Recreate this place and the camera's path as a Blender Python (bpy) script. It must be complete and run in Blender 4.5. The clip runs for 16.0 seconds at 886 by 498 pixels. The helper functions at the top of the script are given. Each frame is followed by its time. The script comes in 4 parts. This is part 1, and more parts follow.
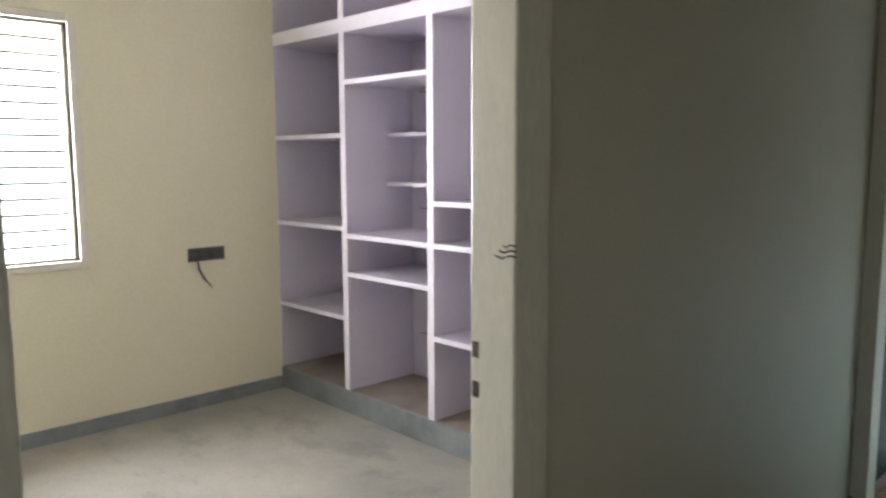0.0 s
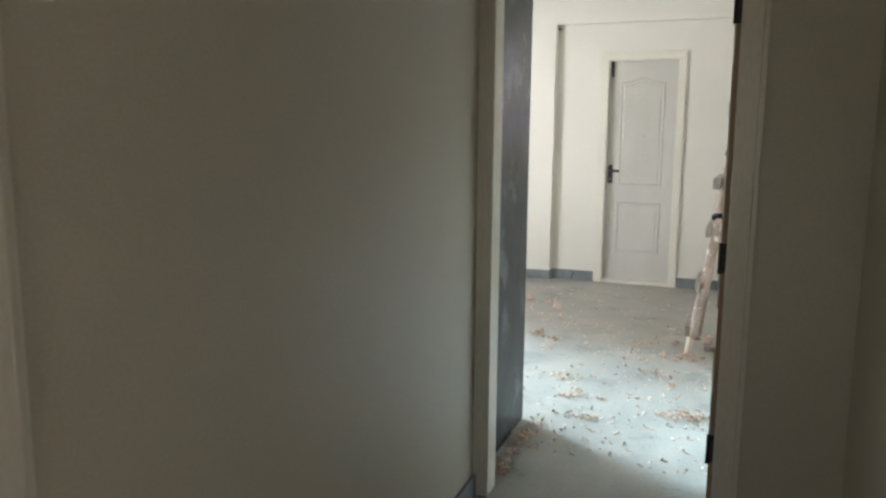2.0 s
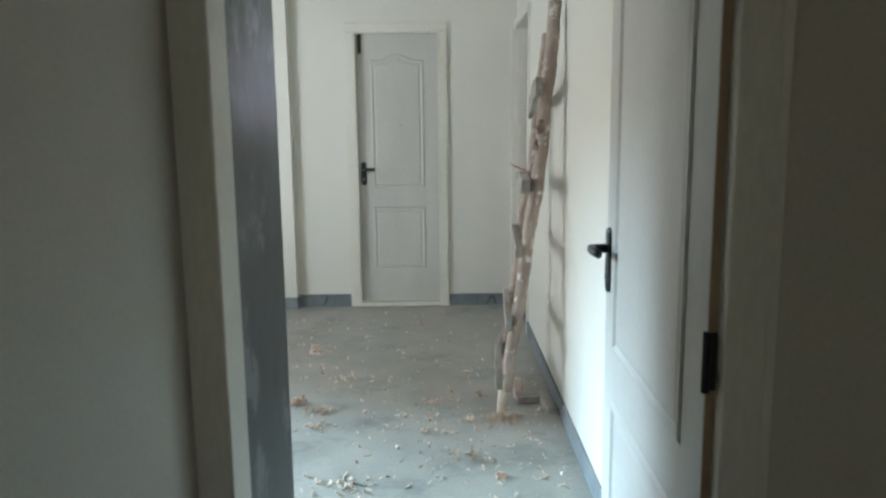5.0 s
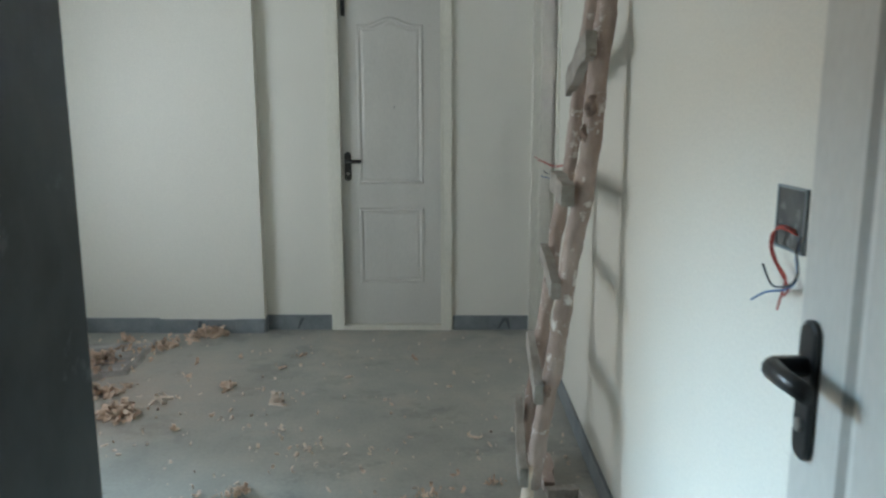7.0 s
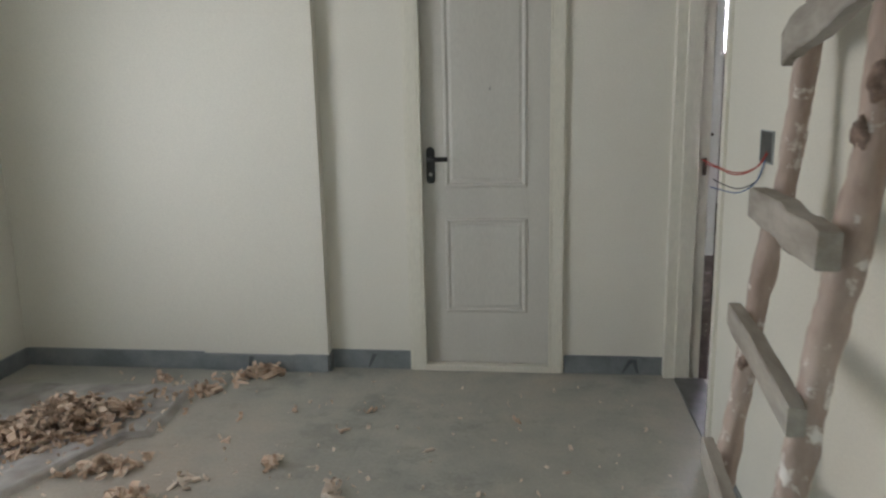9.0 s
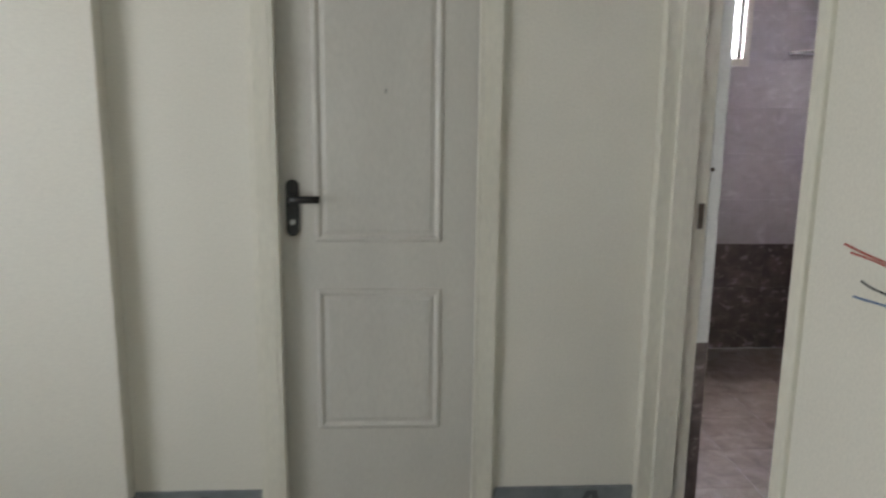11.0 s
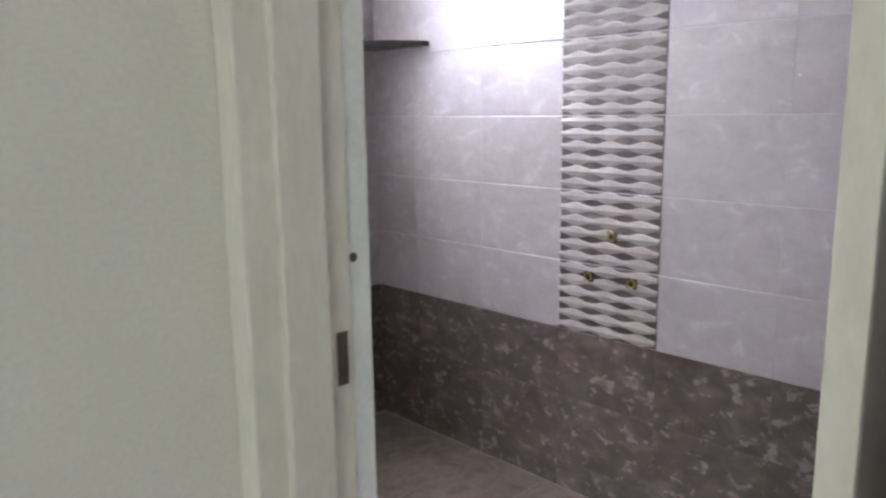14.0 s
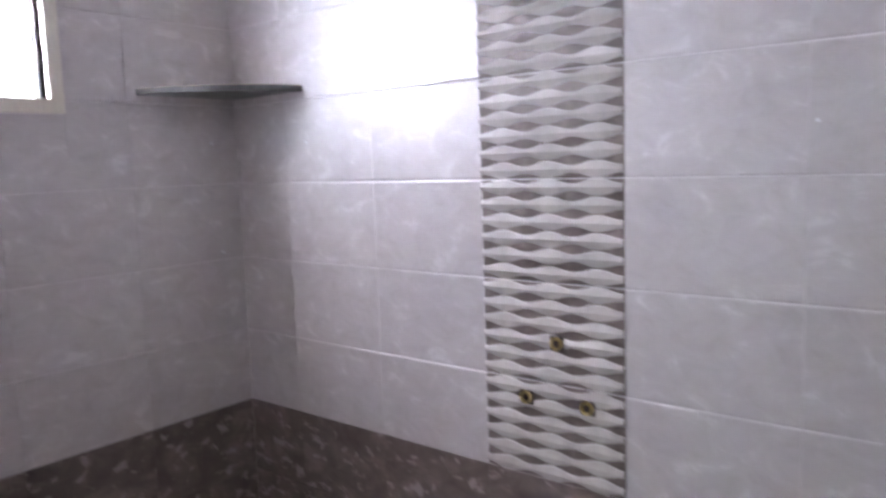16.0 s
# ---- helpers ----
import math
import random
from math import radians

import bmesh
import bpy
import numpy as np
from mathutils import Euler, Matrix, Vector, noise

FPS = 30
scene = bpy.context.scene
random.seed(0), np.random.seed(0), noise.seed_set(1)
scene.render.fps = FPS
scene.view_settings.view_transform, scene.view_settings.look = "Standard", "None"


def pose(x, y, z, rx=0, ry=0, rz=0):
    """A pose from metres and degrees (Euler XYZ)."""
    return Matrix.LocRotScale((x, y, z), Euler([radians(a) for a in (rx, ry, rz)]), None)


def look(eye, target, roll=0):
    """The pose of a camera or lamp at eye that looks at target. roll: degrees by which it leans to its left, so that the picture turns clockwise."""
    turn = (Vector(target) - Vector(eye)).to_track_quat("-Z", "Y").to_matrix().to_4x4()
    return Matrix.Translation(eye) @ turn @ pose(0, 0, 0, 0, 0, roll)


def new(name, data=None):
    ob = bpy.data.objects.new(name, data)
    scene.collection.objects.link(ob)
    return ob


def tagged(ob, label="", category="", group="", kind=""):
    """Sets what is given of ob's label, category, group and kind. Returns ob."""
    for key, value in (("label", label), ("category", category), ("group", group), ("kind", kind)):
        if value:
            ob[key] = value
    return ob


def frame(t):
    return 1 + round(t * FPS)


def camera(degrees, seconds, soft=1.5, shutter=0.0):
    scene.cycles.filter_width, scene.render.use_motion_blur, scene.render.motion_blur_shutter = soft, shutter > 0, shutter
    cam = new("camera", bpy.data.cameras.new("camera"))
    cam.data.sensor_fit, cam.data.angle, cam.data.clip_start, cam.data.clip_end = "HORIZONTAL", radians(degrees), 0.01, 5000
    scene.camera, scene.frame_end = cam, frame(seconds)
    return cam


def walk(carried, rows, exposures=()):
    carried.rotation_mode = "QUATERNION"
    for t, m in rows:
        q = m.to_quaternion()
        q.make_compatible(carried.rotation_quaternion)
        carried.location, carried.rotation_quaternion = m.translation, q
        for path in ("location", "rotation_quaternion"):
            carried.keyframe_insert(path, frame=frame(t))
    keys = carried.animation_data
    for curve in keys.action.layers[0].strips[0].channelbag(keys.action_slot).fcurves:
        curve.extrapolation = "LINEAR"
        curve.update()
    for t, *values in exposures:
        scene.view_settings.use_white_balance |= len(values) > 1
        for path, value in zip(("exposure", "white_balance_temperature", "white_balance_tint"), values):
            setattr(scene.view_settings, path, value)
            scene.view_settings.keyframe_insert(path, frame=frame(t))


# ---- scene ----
cam = camera(61.2, 16.0, soft=2.4, shutter=0.4)
PATH = [
    (0, (1.203, -7.641, 1.396), (-0.231, -6.268, 1.155), -0.2),
    (0.5, (1.317, -7.587, 1.396), (-0.038, -6.139, 1.135), -0.8),
    (1, (1.358, -7.506, 1.389), (0.172, -5.922, 1.101), -0.7),
    (1.5, (1.267, -7.358, 1.387), (0.398, -5.582, 1.085), 0.3),
    (2, (1.143, -7.181, 1.379), (0.441, -5.332, 1.08), 0.5),
    (2.5, (1.056, -6.932, 1.362), (0.458, -5.049, 1.052), 0.2),
    (3, (0.952, -6.649, 1.357), (0.44, -4.741, 1.045), -0.1),
    (3.5, (0.82, -6.419, 1.364), (0.474, -4.473, 1.057), -0.2),
    (4, (0.734, -6.224, 1.373), (0.565, -4.255, 1.067), -1.2),
    (6.3, (0.691, -4.988, 1.347), (0.747, -3.016, 1.022), 0.0),
    (6.5, (0.713, -4.872, 1.332), (0.768, -2.897, 1.02), -0.1),
    (7, (0.705, -4.62, 1.347), (0.693, -2.651, 0.995), -0.1),
    (7.5, (0.667, -4.341, 1.345), (0.641, -2.375, 0.98), 0.5),
    (8, (0.654, -4.068, 1.333), (0.523, -2.111, 0.946), 0.1),
    (8.5, (0.66, -3.793, 1.36), (0.444, -1.845, 0.959), -0.9),
    (8.7, (0.643, -3.718, 1.363), (0.395, -1.774, 0.964), -1.2),
    (10.8, (0.381, -2.436, 1.362), (0.426, -0.477, 0.961), 0.4),
    (11, (0.419, -2.314, 1.365), (0.538, -0.355, 0.98), 0.7),
    (11.5, (0.499, -2.092, 1.387), (0.74, -0.15, 0.977), 0.2),
    (12, (0.503, -1.804, 1.370), (0.948, 0.106, 0.977), -0.9),
    (12.5, (0.519, -1.561, 1.363), (1.132, 0.308, 0.998), -0.4),
    (13, (0.541, -1.291, 1.377), (1.419, 0.474, 1.035), -0.3),
    (13.5, (0.59, -1.118, 1.362), (1.737, 0.486, 1.023), -0.2),
    (14, (0.747, -0.904, 1.376), (2.109, 0.516, 1.014), -0.7),
    (14.5, (0.871, -0.746, 1.377), (2.377, 0.517, 1.008), -0.8),
    (15, (0.993, -0.59, 1.39), (2.634, 0.491, 1.018), -0.3),
    (15.5, (1.117, -0.493, 1.386), (2.798, 0.535, 1.043), -0.6),
    (16, (1.294, -0.434, 1.406), (2.839, 0.814, 1.174), -1.9),
]
walk(cam, [(t, look(eye, target, roll)) for t, eye, target, roll in PATH],
     exposures=[(0, 1.43, 6400, 11), (1.0, 1.74, 6550, 16), (2.5, 1.80, 6900, 19), (4.2, 1.53, 6500, 15), (6.3, 0.87, 6150, 10), (7.2, 0.78, 6250, 12), (8.2, 0.80, 6650, 17),
                (10.8, 0.90, 6850, 17), (12.5, 1.12, 6800, 16), (13.5, 1.14, 6700, 14), (14.5, 1.14, 6600, 14), (16.0, 1.16, 6450, 15)])

# ---- world, sun, window light ----
SUN_WAY = Vector((0.50, -0.27, -0.20)).normalized()
world = bpy.data.worlds.new("sky")
scene.world = world
world.use_nodes = True
wt = world.node_tree
sky = wt.nodes.new("ShaderNodeTexSky")
sky.sky_type, sky.sun_disc = "NISHITA", False
sky.sun_elevation = math.asin(-SUN_WAY.z)
sky.sun_rotation = math.atan2(-SUN_WAY.x, -SUN_WAY.y)
wt.links.new(sky.outputs[0], wt.nodes["Background"].inputs[0])
wt.nodes["Background"].inputs[1].default_value = 0.09

sun_data = bpy.data.lights.new("sun", "SUN")
sun_data.energy, sun_data.angle, sun_data.color = 4.7, radians(20), (0.48, 0.79, 1.0)
sun = new("sun", sun_data)
sun.matrix_world = look((0, 0, 6), Vector((0, 0, 6)) + SUN_WAY)


def window_light(name, at, facing, w, h, watts, color):
    data = bpy.data.lights.new(name, "AREA")
    data.shape, data.size, data.size_y, data.energy, data.color = "RECTANGLE", w, h, watts, color
    new(name, data).matrix_world = look(at, Vector(at) + Vector(facing))


window_light("window_light_room", (-2.34, -1.85, 1.30), (1, 0, 0), 1.55, 1.55, 20, (0.84, 0.94, 1.0))
window_light("window_light_bedroom", (-3.04, -6.98, 1.47), (1, 0, 0), 1.18, 1.14, 55, (1.0, 0.98, 1.0))
window_light("window_light_bath", (1.945, 1.86, 1.92), (0, -1, 0), 0.57, 0.60, 92, (0.90, 0.91, 1.0))
# added fill lamp that lifts the dark hall from its unseen end
window_light("hall_fill_light", (1.30, -9.12, 1.5), (0, 1, 0), 1.1, 1.1, 1.2, (1.0, 0.93, 0.80))


# ---- materials ----
def material(name, rough=0.6, metal=0.0):
    m = bpy.data.materials.new(name)
    m.use_nodes = True
    p = m.node_tree.nodes["Principled BSDF"]
    p.inputs["Roughness"].default_value, p.inputs["Metallic"].default_value = rough, metal
    return m, m.node_tree, p


def node(nt, kind, **values):
    n = nt.nodes.new(kind)
    for key, value in values.items():
        n.inputs[key].default_value = value
    return n


def noise_at(nt, scale, detail=4.0, rough=0.55, stretch=(1, 1, 1)):
    where = node(nt, "ShaderNodeTexCoord")
    spread = node(nt, "ShaderNodeMapping", Scale=stretch)
    tex = node(nt, "ShaderNodeTexNoise", Scale=scale, Detail=detail, Roughness=rough)
    nt.links.new(where.outputs["Object"], spread.inputs["Vector"])
    nt.links.new(spread.outputs[0], tex.inputs["Vector"])
    return tex


def ramp(nt, source, stops):
    r = nt.nodes.new("ShaderNodeValToRGB")
    while len(r.color_ramp.elements) < len(stops):
        r.color_ramp.elements.new(0.5)
    for e, (at, c) in zip(r.color_ramp.elements, stops):
        e.position, e.color = at, (*c, 1)
    nt.links.new(source, r.inputs[0])
    return r


def mixed(nt, factor, a, b, mode="MIX"):
    m = nt.nodes.new("ShaderNodeMix")
    m.data_type, m.blend_type = "RGBA", mode
    for value, slot in ((factor, 0), (a, 6), (b, 7)):
        if isinstance(value, (int, float)):
            m.inputs[slot].default_value = value
        elif isinstance(value, tuple):
            m.inputs[slot].default_value = (*value, 1)
        else:
            nt.links.new(value, m.inputs[slot])
    return m.outputs[2]


def bump(nt, p, source, strength, distance=0.002):
    b = node(nt, "ShaderNodeBump", Strength=strength, Distance=distance)
    nt.links.new(source, b.inputs["Height"])
    nt.links.new(b.outputs[0], p.inputs["Normal"])


def mottled(name, a, b, rough=0.6, scale=3.0, fine=60.0, strength=0.15, stretch=(1, 1, 1), metal=0.0, pieces=0.0, spots=None):
    """Two colours over a broad noise, a finer one over that, and relief from the fine one."""
    m, nt, p = material(name, rough, metal)
    broad, grain = noise_at(nt, scale, 5, 0.6, stretch), noise_at(nt, fine, 4, 0.6, stretch)
    colour = ramp(nt, broad.outputs["Fac"], [(0.35, a), (0.65, b)]).outputs[0]
    dust = ramp(nt, grain.outputs["Fac"], [(0.3, (0.82, 0.82, 0.82)), (0.7, (1.0, 1.0, 1.0))]).outputs[0]
    colour = mixed(nt, 0.6, colour, dust, "MULTIPLY")
    if spots:
        at, tone, size = spots
        spot = ramp(nt, noise_at(nt, size, 6, 0.65).outputs["Fac"], [(at, (0, 0, 0)), (at + 0.08, (1, 1, 1))]).outputs[0]
        colour = mixed(nt, spot, colour, tone)
    if pieces:
        info = nt.nodes.new("ShaderNodeNewGeometry")
        shade = ramp(nt, info.outputs["Random Per Island"], [(0, (1 - pieces,) * 3), (1, (1, 1, 1))]).outputs[0]
        colour = mixed(nt, 1.0, colour, shade, "MULTIPLY")
    nt.links.new(colour, p.inputs["Base Color"])
    bump(nt, p, grain.outputs["Fac"], strength)
    return m


CREAM = mottled("cream_wall_paint", (0.775, 0.74, 0.655), (0.805, 0.77, 0.685), 0.55, 0.9, 140, 0.12, spots=(0.74, (0.66, 0.62, 0.52), 2.2))
# cream wall paint with the hall's dimness put into its colour
HALL_DIM = mottled("hall_wall_dimmed_cream", (0.59, 0.55, 0.455), (0.63, 0.59, 0.49), 0.5, 0.9, 140, 0.12)
YELLOW = mottled("yellow_wall_paint", (0.78, 0.73, 0.55), (0.82, 0.77, 0.59), 0.55, 0.8, 120, 0.12, spots=(0.74, (0.68, 0.63, 0.46), 2.0))
WHITE = mottled("ceiling_white", (0.78, 0.78, 0.75), (0.82, 0.82, 0.79), 0.7, 1.0, 90, 0.1)
FRAME = mottled("cream_gloss_paint", (0.755, 0.72, 0.62), (0.80, 0.765, 0.665), 0.34, 4, 90, 0.06, (1, 1, 0.3), spots=(0.72, (0.60, 0.52, 0.38), 9))
DOOR = mottled("door_grey_white", (0.585, 0.56, 0.51), (0.635, 0.61, 0.555), 0.42, 2.0, 90, 0.03, (2, 2, 0.5), spots=(0.77, (0.58, 0.57, 0.55), 6))
LILAC = mottled("lilac_paint", (0.61, 0.565, 0.665), (0.66, 0.615, 0.715), 0.5, 1.5, 120, 0.12)
LILAC_EDGE = mottled("lilac_white_edge", (0.78, 0.74, 0.84), (0.84, 0.80, 0.88), 0.5, 4, 120, 0.1)
CEMENT = mottled("cement_skirting", (0.17, 0.19, 0.20), (0.27, 0.29, 0.30), 0.45, 5, 60, 0.2, spots=(0.66, (0.09, 0.10, 0.11), 4))
SLAB = mottled("dark_stone_slab", (0.012, 0.015, 0.017), (0.055, 0.063, 0.066), 0.42, 3.2, 26, 0.2, (1, 1, 0.8), spots=(0.56, (0.12, 0.135, 0.14), 4.0))
SHELF_STONE = mottled("shelf_stone", (0.10, 0.10, 0.10), (0.17, 0.17, 0.17), 0.35, 8, 80, 0.1)
BLACK = mottled("black_powder_coat", (0.010, 0.010, 0.011), (0.018, 0.018, 0.018), 0.38, 20, 200, 0.1)
STEEL = mottled("worn_steel", (0.32, 0.31, 0.29), (0.50, 0.49, 0.47), 0.35, 30, 200, 0.1, metal=1.0)
CHROME = mottled("bright_chrome", (0.80, 0.82, 0.84), (0.86, 0.88, 0.90), 0.28, 30, 200, 0.02, metal=1.0)
BRASS = mottled("brass", (0.55, 0.42, 0.16), (0.70, 0.55, 0.25), 0.35, 20, 150, 0.1, metal=1.0)
RUST = mottled("dark_rust", (0.05, 0.035, 0.025), (0.10, 0.07, 0.05), 0.6, 30, 150, 0.3)
BARK = mottled("peeled_pole", (0.33, 0.235, 0.195), (0.55, 0.435, 0.375), 0.66, 9, 45, 0.9, (1, 1, 0.45), spots=(0.57, (0.80, 0.75, 0.71), 17))
SAWN = mottled("grey_sawn_wood", (0.27, 0.235, 0.20), (0.46, 0.42, 0.375), 0.75, 14, 80, 0.6, (1, 0.25, 1), spots=(0.62, (0.19, 0.155, 0.13), 16))
RAW = mottled("bare_wood_edge", (0.33, 0.225, 0.14), (0.44, 0.31, 0.20), 0.6, 8, 70, 0.3, (1, 1, 0.1))
CHIP = mottled("wood_shavings", (0.70, 0.49, 0.36), (0.84, 0.65, 0.50), 0.75, 25, 150, 0.3, pieces=0.32)
CHIP_PALE = mottled("pale_shavings", (0.78, 0.63, 0.50), (0.88, 0.76, 0.64), 0.75, 25, 150, 0.3, pieces=0.2)
CHIP_RED = mottled("reddish_shavings", (0.56, 0.38, 0.27), (0.76, 0.57, 0.43), 0.75, 25, 150, 0.3, pieces=0.6)
# beige for the reflecting layer added on the corner shelves
SAND = mottled("sandy_bounce_layer", (0.52, 0.42, 0.29), (0.62, 0.52, 0.38), 0.85, 12, 90, 0.4)
RED_WIRE = mottled("red_wire", (0.42, 0.035, 0.02), (0.50, 0.05, 0.03), 0.4, 30, 200, 0.05)
BLUE_WIRE = mottled("blue_wire", (0.03, 0.11, 0.28), (0.04, 0.15, 0.36), 0.4, 30, 200, 0.05)
BLACK_WIRE = mottled("black_wire", (0.012, 0.014, 0.016), (0.02, 0.02, 0.022), 0.4, 30, 200, 0.05)
BOX = mottled("metal_switch_box", (0.05, 0.05, 0.05), (0.10, 0.095, 0.085), 0.6, 15, 120, 0.2, spots=(0.62, (0.25, 0.24, 0.22), 14))
DUSTY = mottled("dusty_cement", (0.24, 0.20, 0.17), (0.33, 0.28, 0.24), 0.8, 4, 60, 0.3)
KNOT = mottled("dark_knot_wood", (0.15, 0.10, 0.08), (0.34, 0.24, 0.195), 0.75, 45, 120, 0.6)
SLAB.node_tree.nodes["Principled BSDF"].inputs["Specular IOR Level"].default_value = 0.3
# self-lit white for an added panel that keeps the window view bright
GLOW_PANEL, glow_nodes, glow_shader = material("pale_backdrop_glow", 0.9)
glow_shader.inputs["Base Color"].default_value = (0.75, 0.78, 0.82, 1)
glow_shader.inputs["Emission Color"].default_value = (0.93, 0.97, 1.0, 1)
glow_shader.inputs["Emission Strength"].default_value = 1.5
GRIME = mottled("grey_grime", (0.26, 0.25, 0.23), (0.36, 0.35, 0.32), 0.7, 60, 200, 0.2)
STAIN = mottled("dark_mortar_stain", (0.085, 0.095, 0.105), (0.13, 0.14, 0.15), 0.6, 20, 90, 0.3)
EARTH = mottled("ground", (0.16, 0.14, 0.11), (0.24, 0.21, 0.17), 0.9, 0.4, 12, 0.3)
GROUT = mottled("grout", (0.70, 0.67, 0.67), (0.76, 0.73, 0.73), 0.7, 8, 100, 0.2)


def floor_material():
    m, nt, p = material("grey_green_cement_floor", 0.48)
    a, b, c = noise_at(nt, 1.1, 6, 0.62), noise_at(nt, 4.5, 6, 0.68), noise_at(nt, 70, 3, 0.6)
    colour = ramp(nt, a.outputs["Fac"], [(0.32, (0.355, 0.345, 0.305)), (0.5, (0.412, 0.398, 0.35)), (0.68, (0.47, 0.445, 0.39))]).outputs[0]
    patch = ramp(nt, b.outputs["Fac"], [(0.32, (0.84, 0.85, 0.86)), (0.52, (1, 1, 1)), (0.72, (1.12, 1.10, 1.07))]).outputs[0]
    colour = mixed(nt, 1.0, colour, patch, "MULTIPLY")
    scrape = noise_at(nt, 2.4, 7, 0.72, (0.9, 1.15, 1.0))
    colour = mixed(nt, 1.0, colour, ramp(nt, scrape.outputs["Fac"], [(0.38, (0.76, 0.775, 0.78)), (0.47, (1, 1, 1)), (0.64, (1, 1, 1)), (0.70, (1.10, 1.09, 1.07))]).outputs[0], "MULTIPLY")
    dust = ramp(nt, noise_at(nt, 2.1, 5, 0.7).outputs["Fac"], [(0.56, (0, 0, 0)), (0.72, (0.55, 0.55, 0.55))]).outputs[0]
    colour = mixed(nt, dust, colour, (0.47, 0.41, 0.34))
    where = node(nt, "ShaderNodeTexCoord")
    spread = node(nt, "ShaderNodeMapping", Location=(0.95, 1.25, 0.0), Scale=(1.0, 1.1, 1.0))
    round_spot = nt.nodes.new("ShaderNodeTexGradient")
    round_spot.gradient_type = "SPHERICAL"
    nt.links.new(where.outputs["Object"], spread.inputs["Vector"])
    nt.links.new(spread.outputs[0], round_spot.inputs["Vector"])
    sawdust = ramp(nt, mixed(nt, 1.0, round_spot.outputs["Color"], b.outputs["Fac"], "MULTIPLY"), [(0.06, (0, 0, 0)), (0.46, (0.6, 0.6, 0.6))]).outputs[0]
    colour = mixed(nt, sawdust, colour, (0.45, 0.35, 0.275))
    grain = ramp(nt, c.outputs["Fac"], [(0.3, (0.86, 0.86, 0.86)), (0.7, (1, 1, 1))]).outputs[0]
    nt.links.new(mixed(nt, 1.0, colour, grain, "MULTIPLY"), p.inputs["Base Color"])
    gloss = ramp(nt, b.outputs["Fac"], [(0.3, (0.36,) * 3), (0.7, (0.62,) * 3)]).outputs[0]
    nt.links.new(gloss, p.inputs["Roughness"])
    bump(nt, p, b.outputs["Fac"], 0.12, 0.004)
    return m


FLOOR = floor_material()


def tile_material(name, stops, scale, streak, rough, coat, fleck=None, spec=0.5, ior=1.5):
    """Glazed tile: clouded body under a clear glaze."""
    m, nt, p = material(name, rough)
    info = nt.nodes.new("ShaderNodeObjectInfo")
    where = node(nt, "ShaderNodeTexCoord")
    move = nt.nodes.new("ShaderNodeVectorMath")
    move.operation = "MULTIPLY_ADD"
    move.inputs[1].default_value = streak
    nt.links.new(where.outputs["Object"], move.inputs[0])
    far = nt.nodes.new("ShaderNodeVectorMath")
    far.operation = "SCALE"
    far.inputs[0].default_value = (7.3, 3.1, 5.7)
    nt.links.new(info.outputs["Random"], far.inputs["Scale"])
    nt.links.new(far.outputs[0], move.inputs[2])
    cloud = node(nt, "ShaderNodeTexNoise", Scale=scale, Detail=6.0, Roughness=0.62, Distortion=0.6)
    nt.links.new(move.outputs[0], cloud.inputs["Vector"])
    colour = ramp(nt, cloud.outputs["Fac"], stops).outputs[0]
    if fleck:
        tone, at, size = fleck
        spots = node(nt, "ShaderNodeTexNoise", Scale=size, Detail=5.0, Roughness=0.6, Distortion=0.35)
        nt.links.new(move.outputs[0], spots.inputs["Vector"])
        mask = ramp(nt, spots.outputs["Fac"], [(at, (0, 0, 0)), (at + 0.085, (0.85, 0.85, 0.85))]).outputs[0]
        colour = mixed(nt, mask, colour, tone)
    nt.links.new(colour, p.inputs["Base Color"])
    p.inputs["Coat Weight"].default_value, p.inputs["Coat Roughness"].default_value = coat, 0.06
    p.inputs["Specular IOR Level"].default_value, p.inputs["IOR"].default_value = spec, ior
    wave = noise_at(nt, 9, 2, 0.5)
    bump(nt, p, wave.outputs["Fac"], 0.05, 0.004)
    return m


TILE = tile_material("pale_lilac_grey_tile", [(0.30, (0.445, 0.405, 0.395)), (0.46, (0.50, 0.46, 0.455)), (0.58, (0.535, 0.495, 0.49)), (0.68, (0.64, 0.605, 0.60))], 12, (1, 1, 1.5), 0.42, 1.0, spec=1.0, ior=1.8)
DARK_TILE = tile_material("brown_flecked_tile", [(0.30, (0.075, 0.052, 0.045)), (0.5, (0.125, 0.092, 0.082)), (0.70, (0.22, 0.17, 0.155))], 9, (1, 1, 1.5), 0.40, 0.5, ((0.37, 0.315, 0.30), 0.565, 18), spec=0.9)
FLOOR_TILE = tile_material("brown_floor_tile", [(0.30, (0.15, 0.118, 0.095)), (0.5, (0.22, 0.178, 0.145)), (0.72, (0.31, 0.26, 0.215))], 13, (1, 1, 1), 0.45, 0.1, ((0.33, 0.28, 0.235), 0.62, 14))
DECOR_DARK = tile_material("taupe_relief_tile", [(0.30, (0.11, 0.085, 0.078)), (0.5, (0.16, 0.125, 0.115)), (0.72, (0.25, 0.21, 0.19))], 16, (1, 1, 1), 0.4, 0.3)
RIBBON = tile_material("pale_relief_ribbon", [(0.30, (0.40, 0.365, 0.345)), (0.5, (0.47, 0.435, 0.41)), (0.72, (0.57, 0.535, 0.51))], 12, (1, 1, 1), 0.4, 0.3)


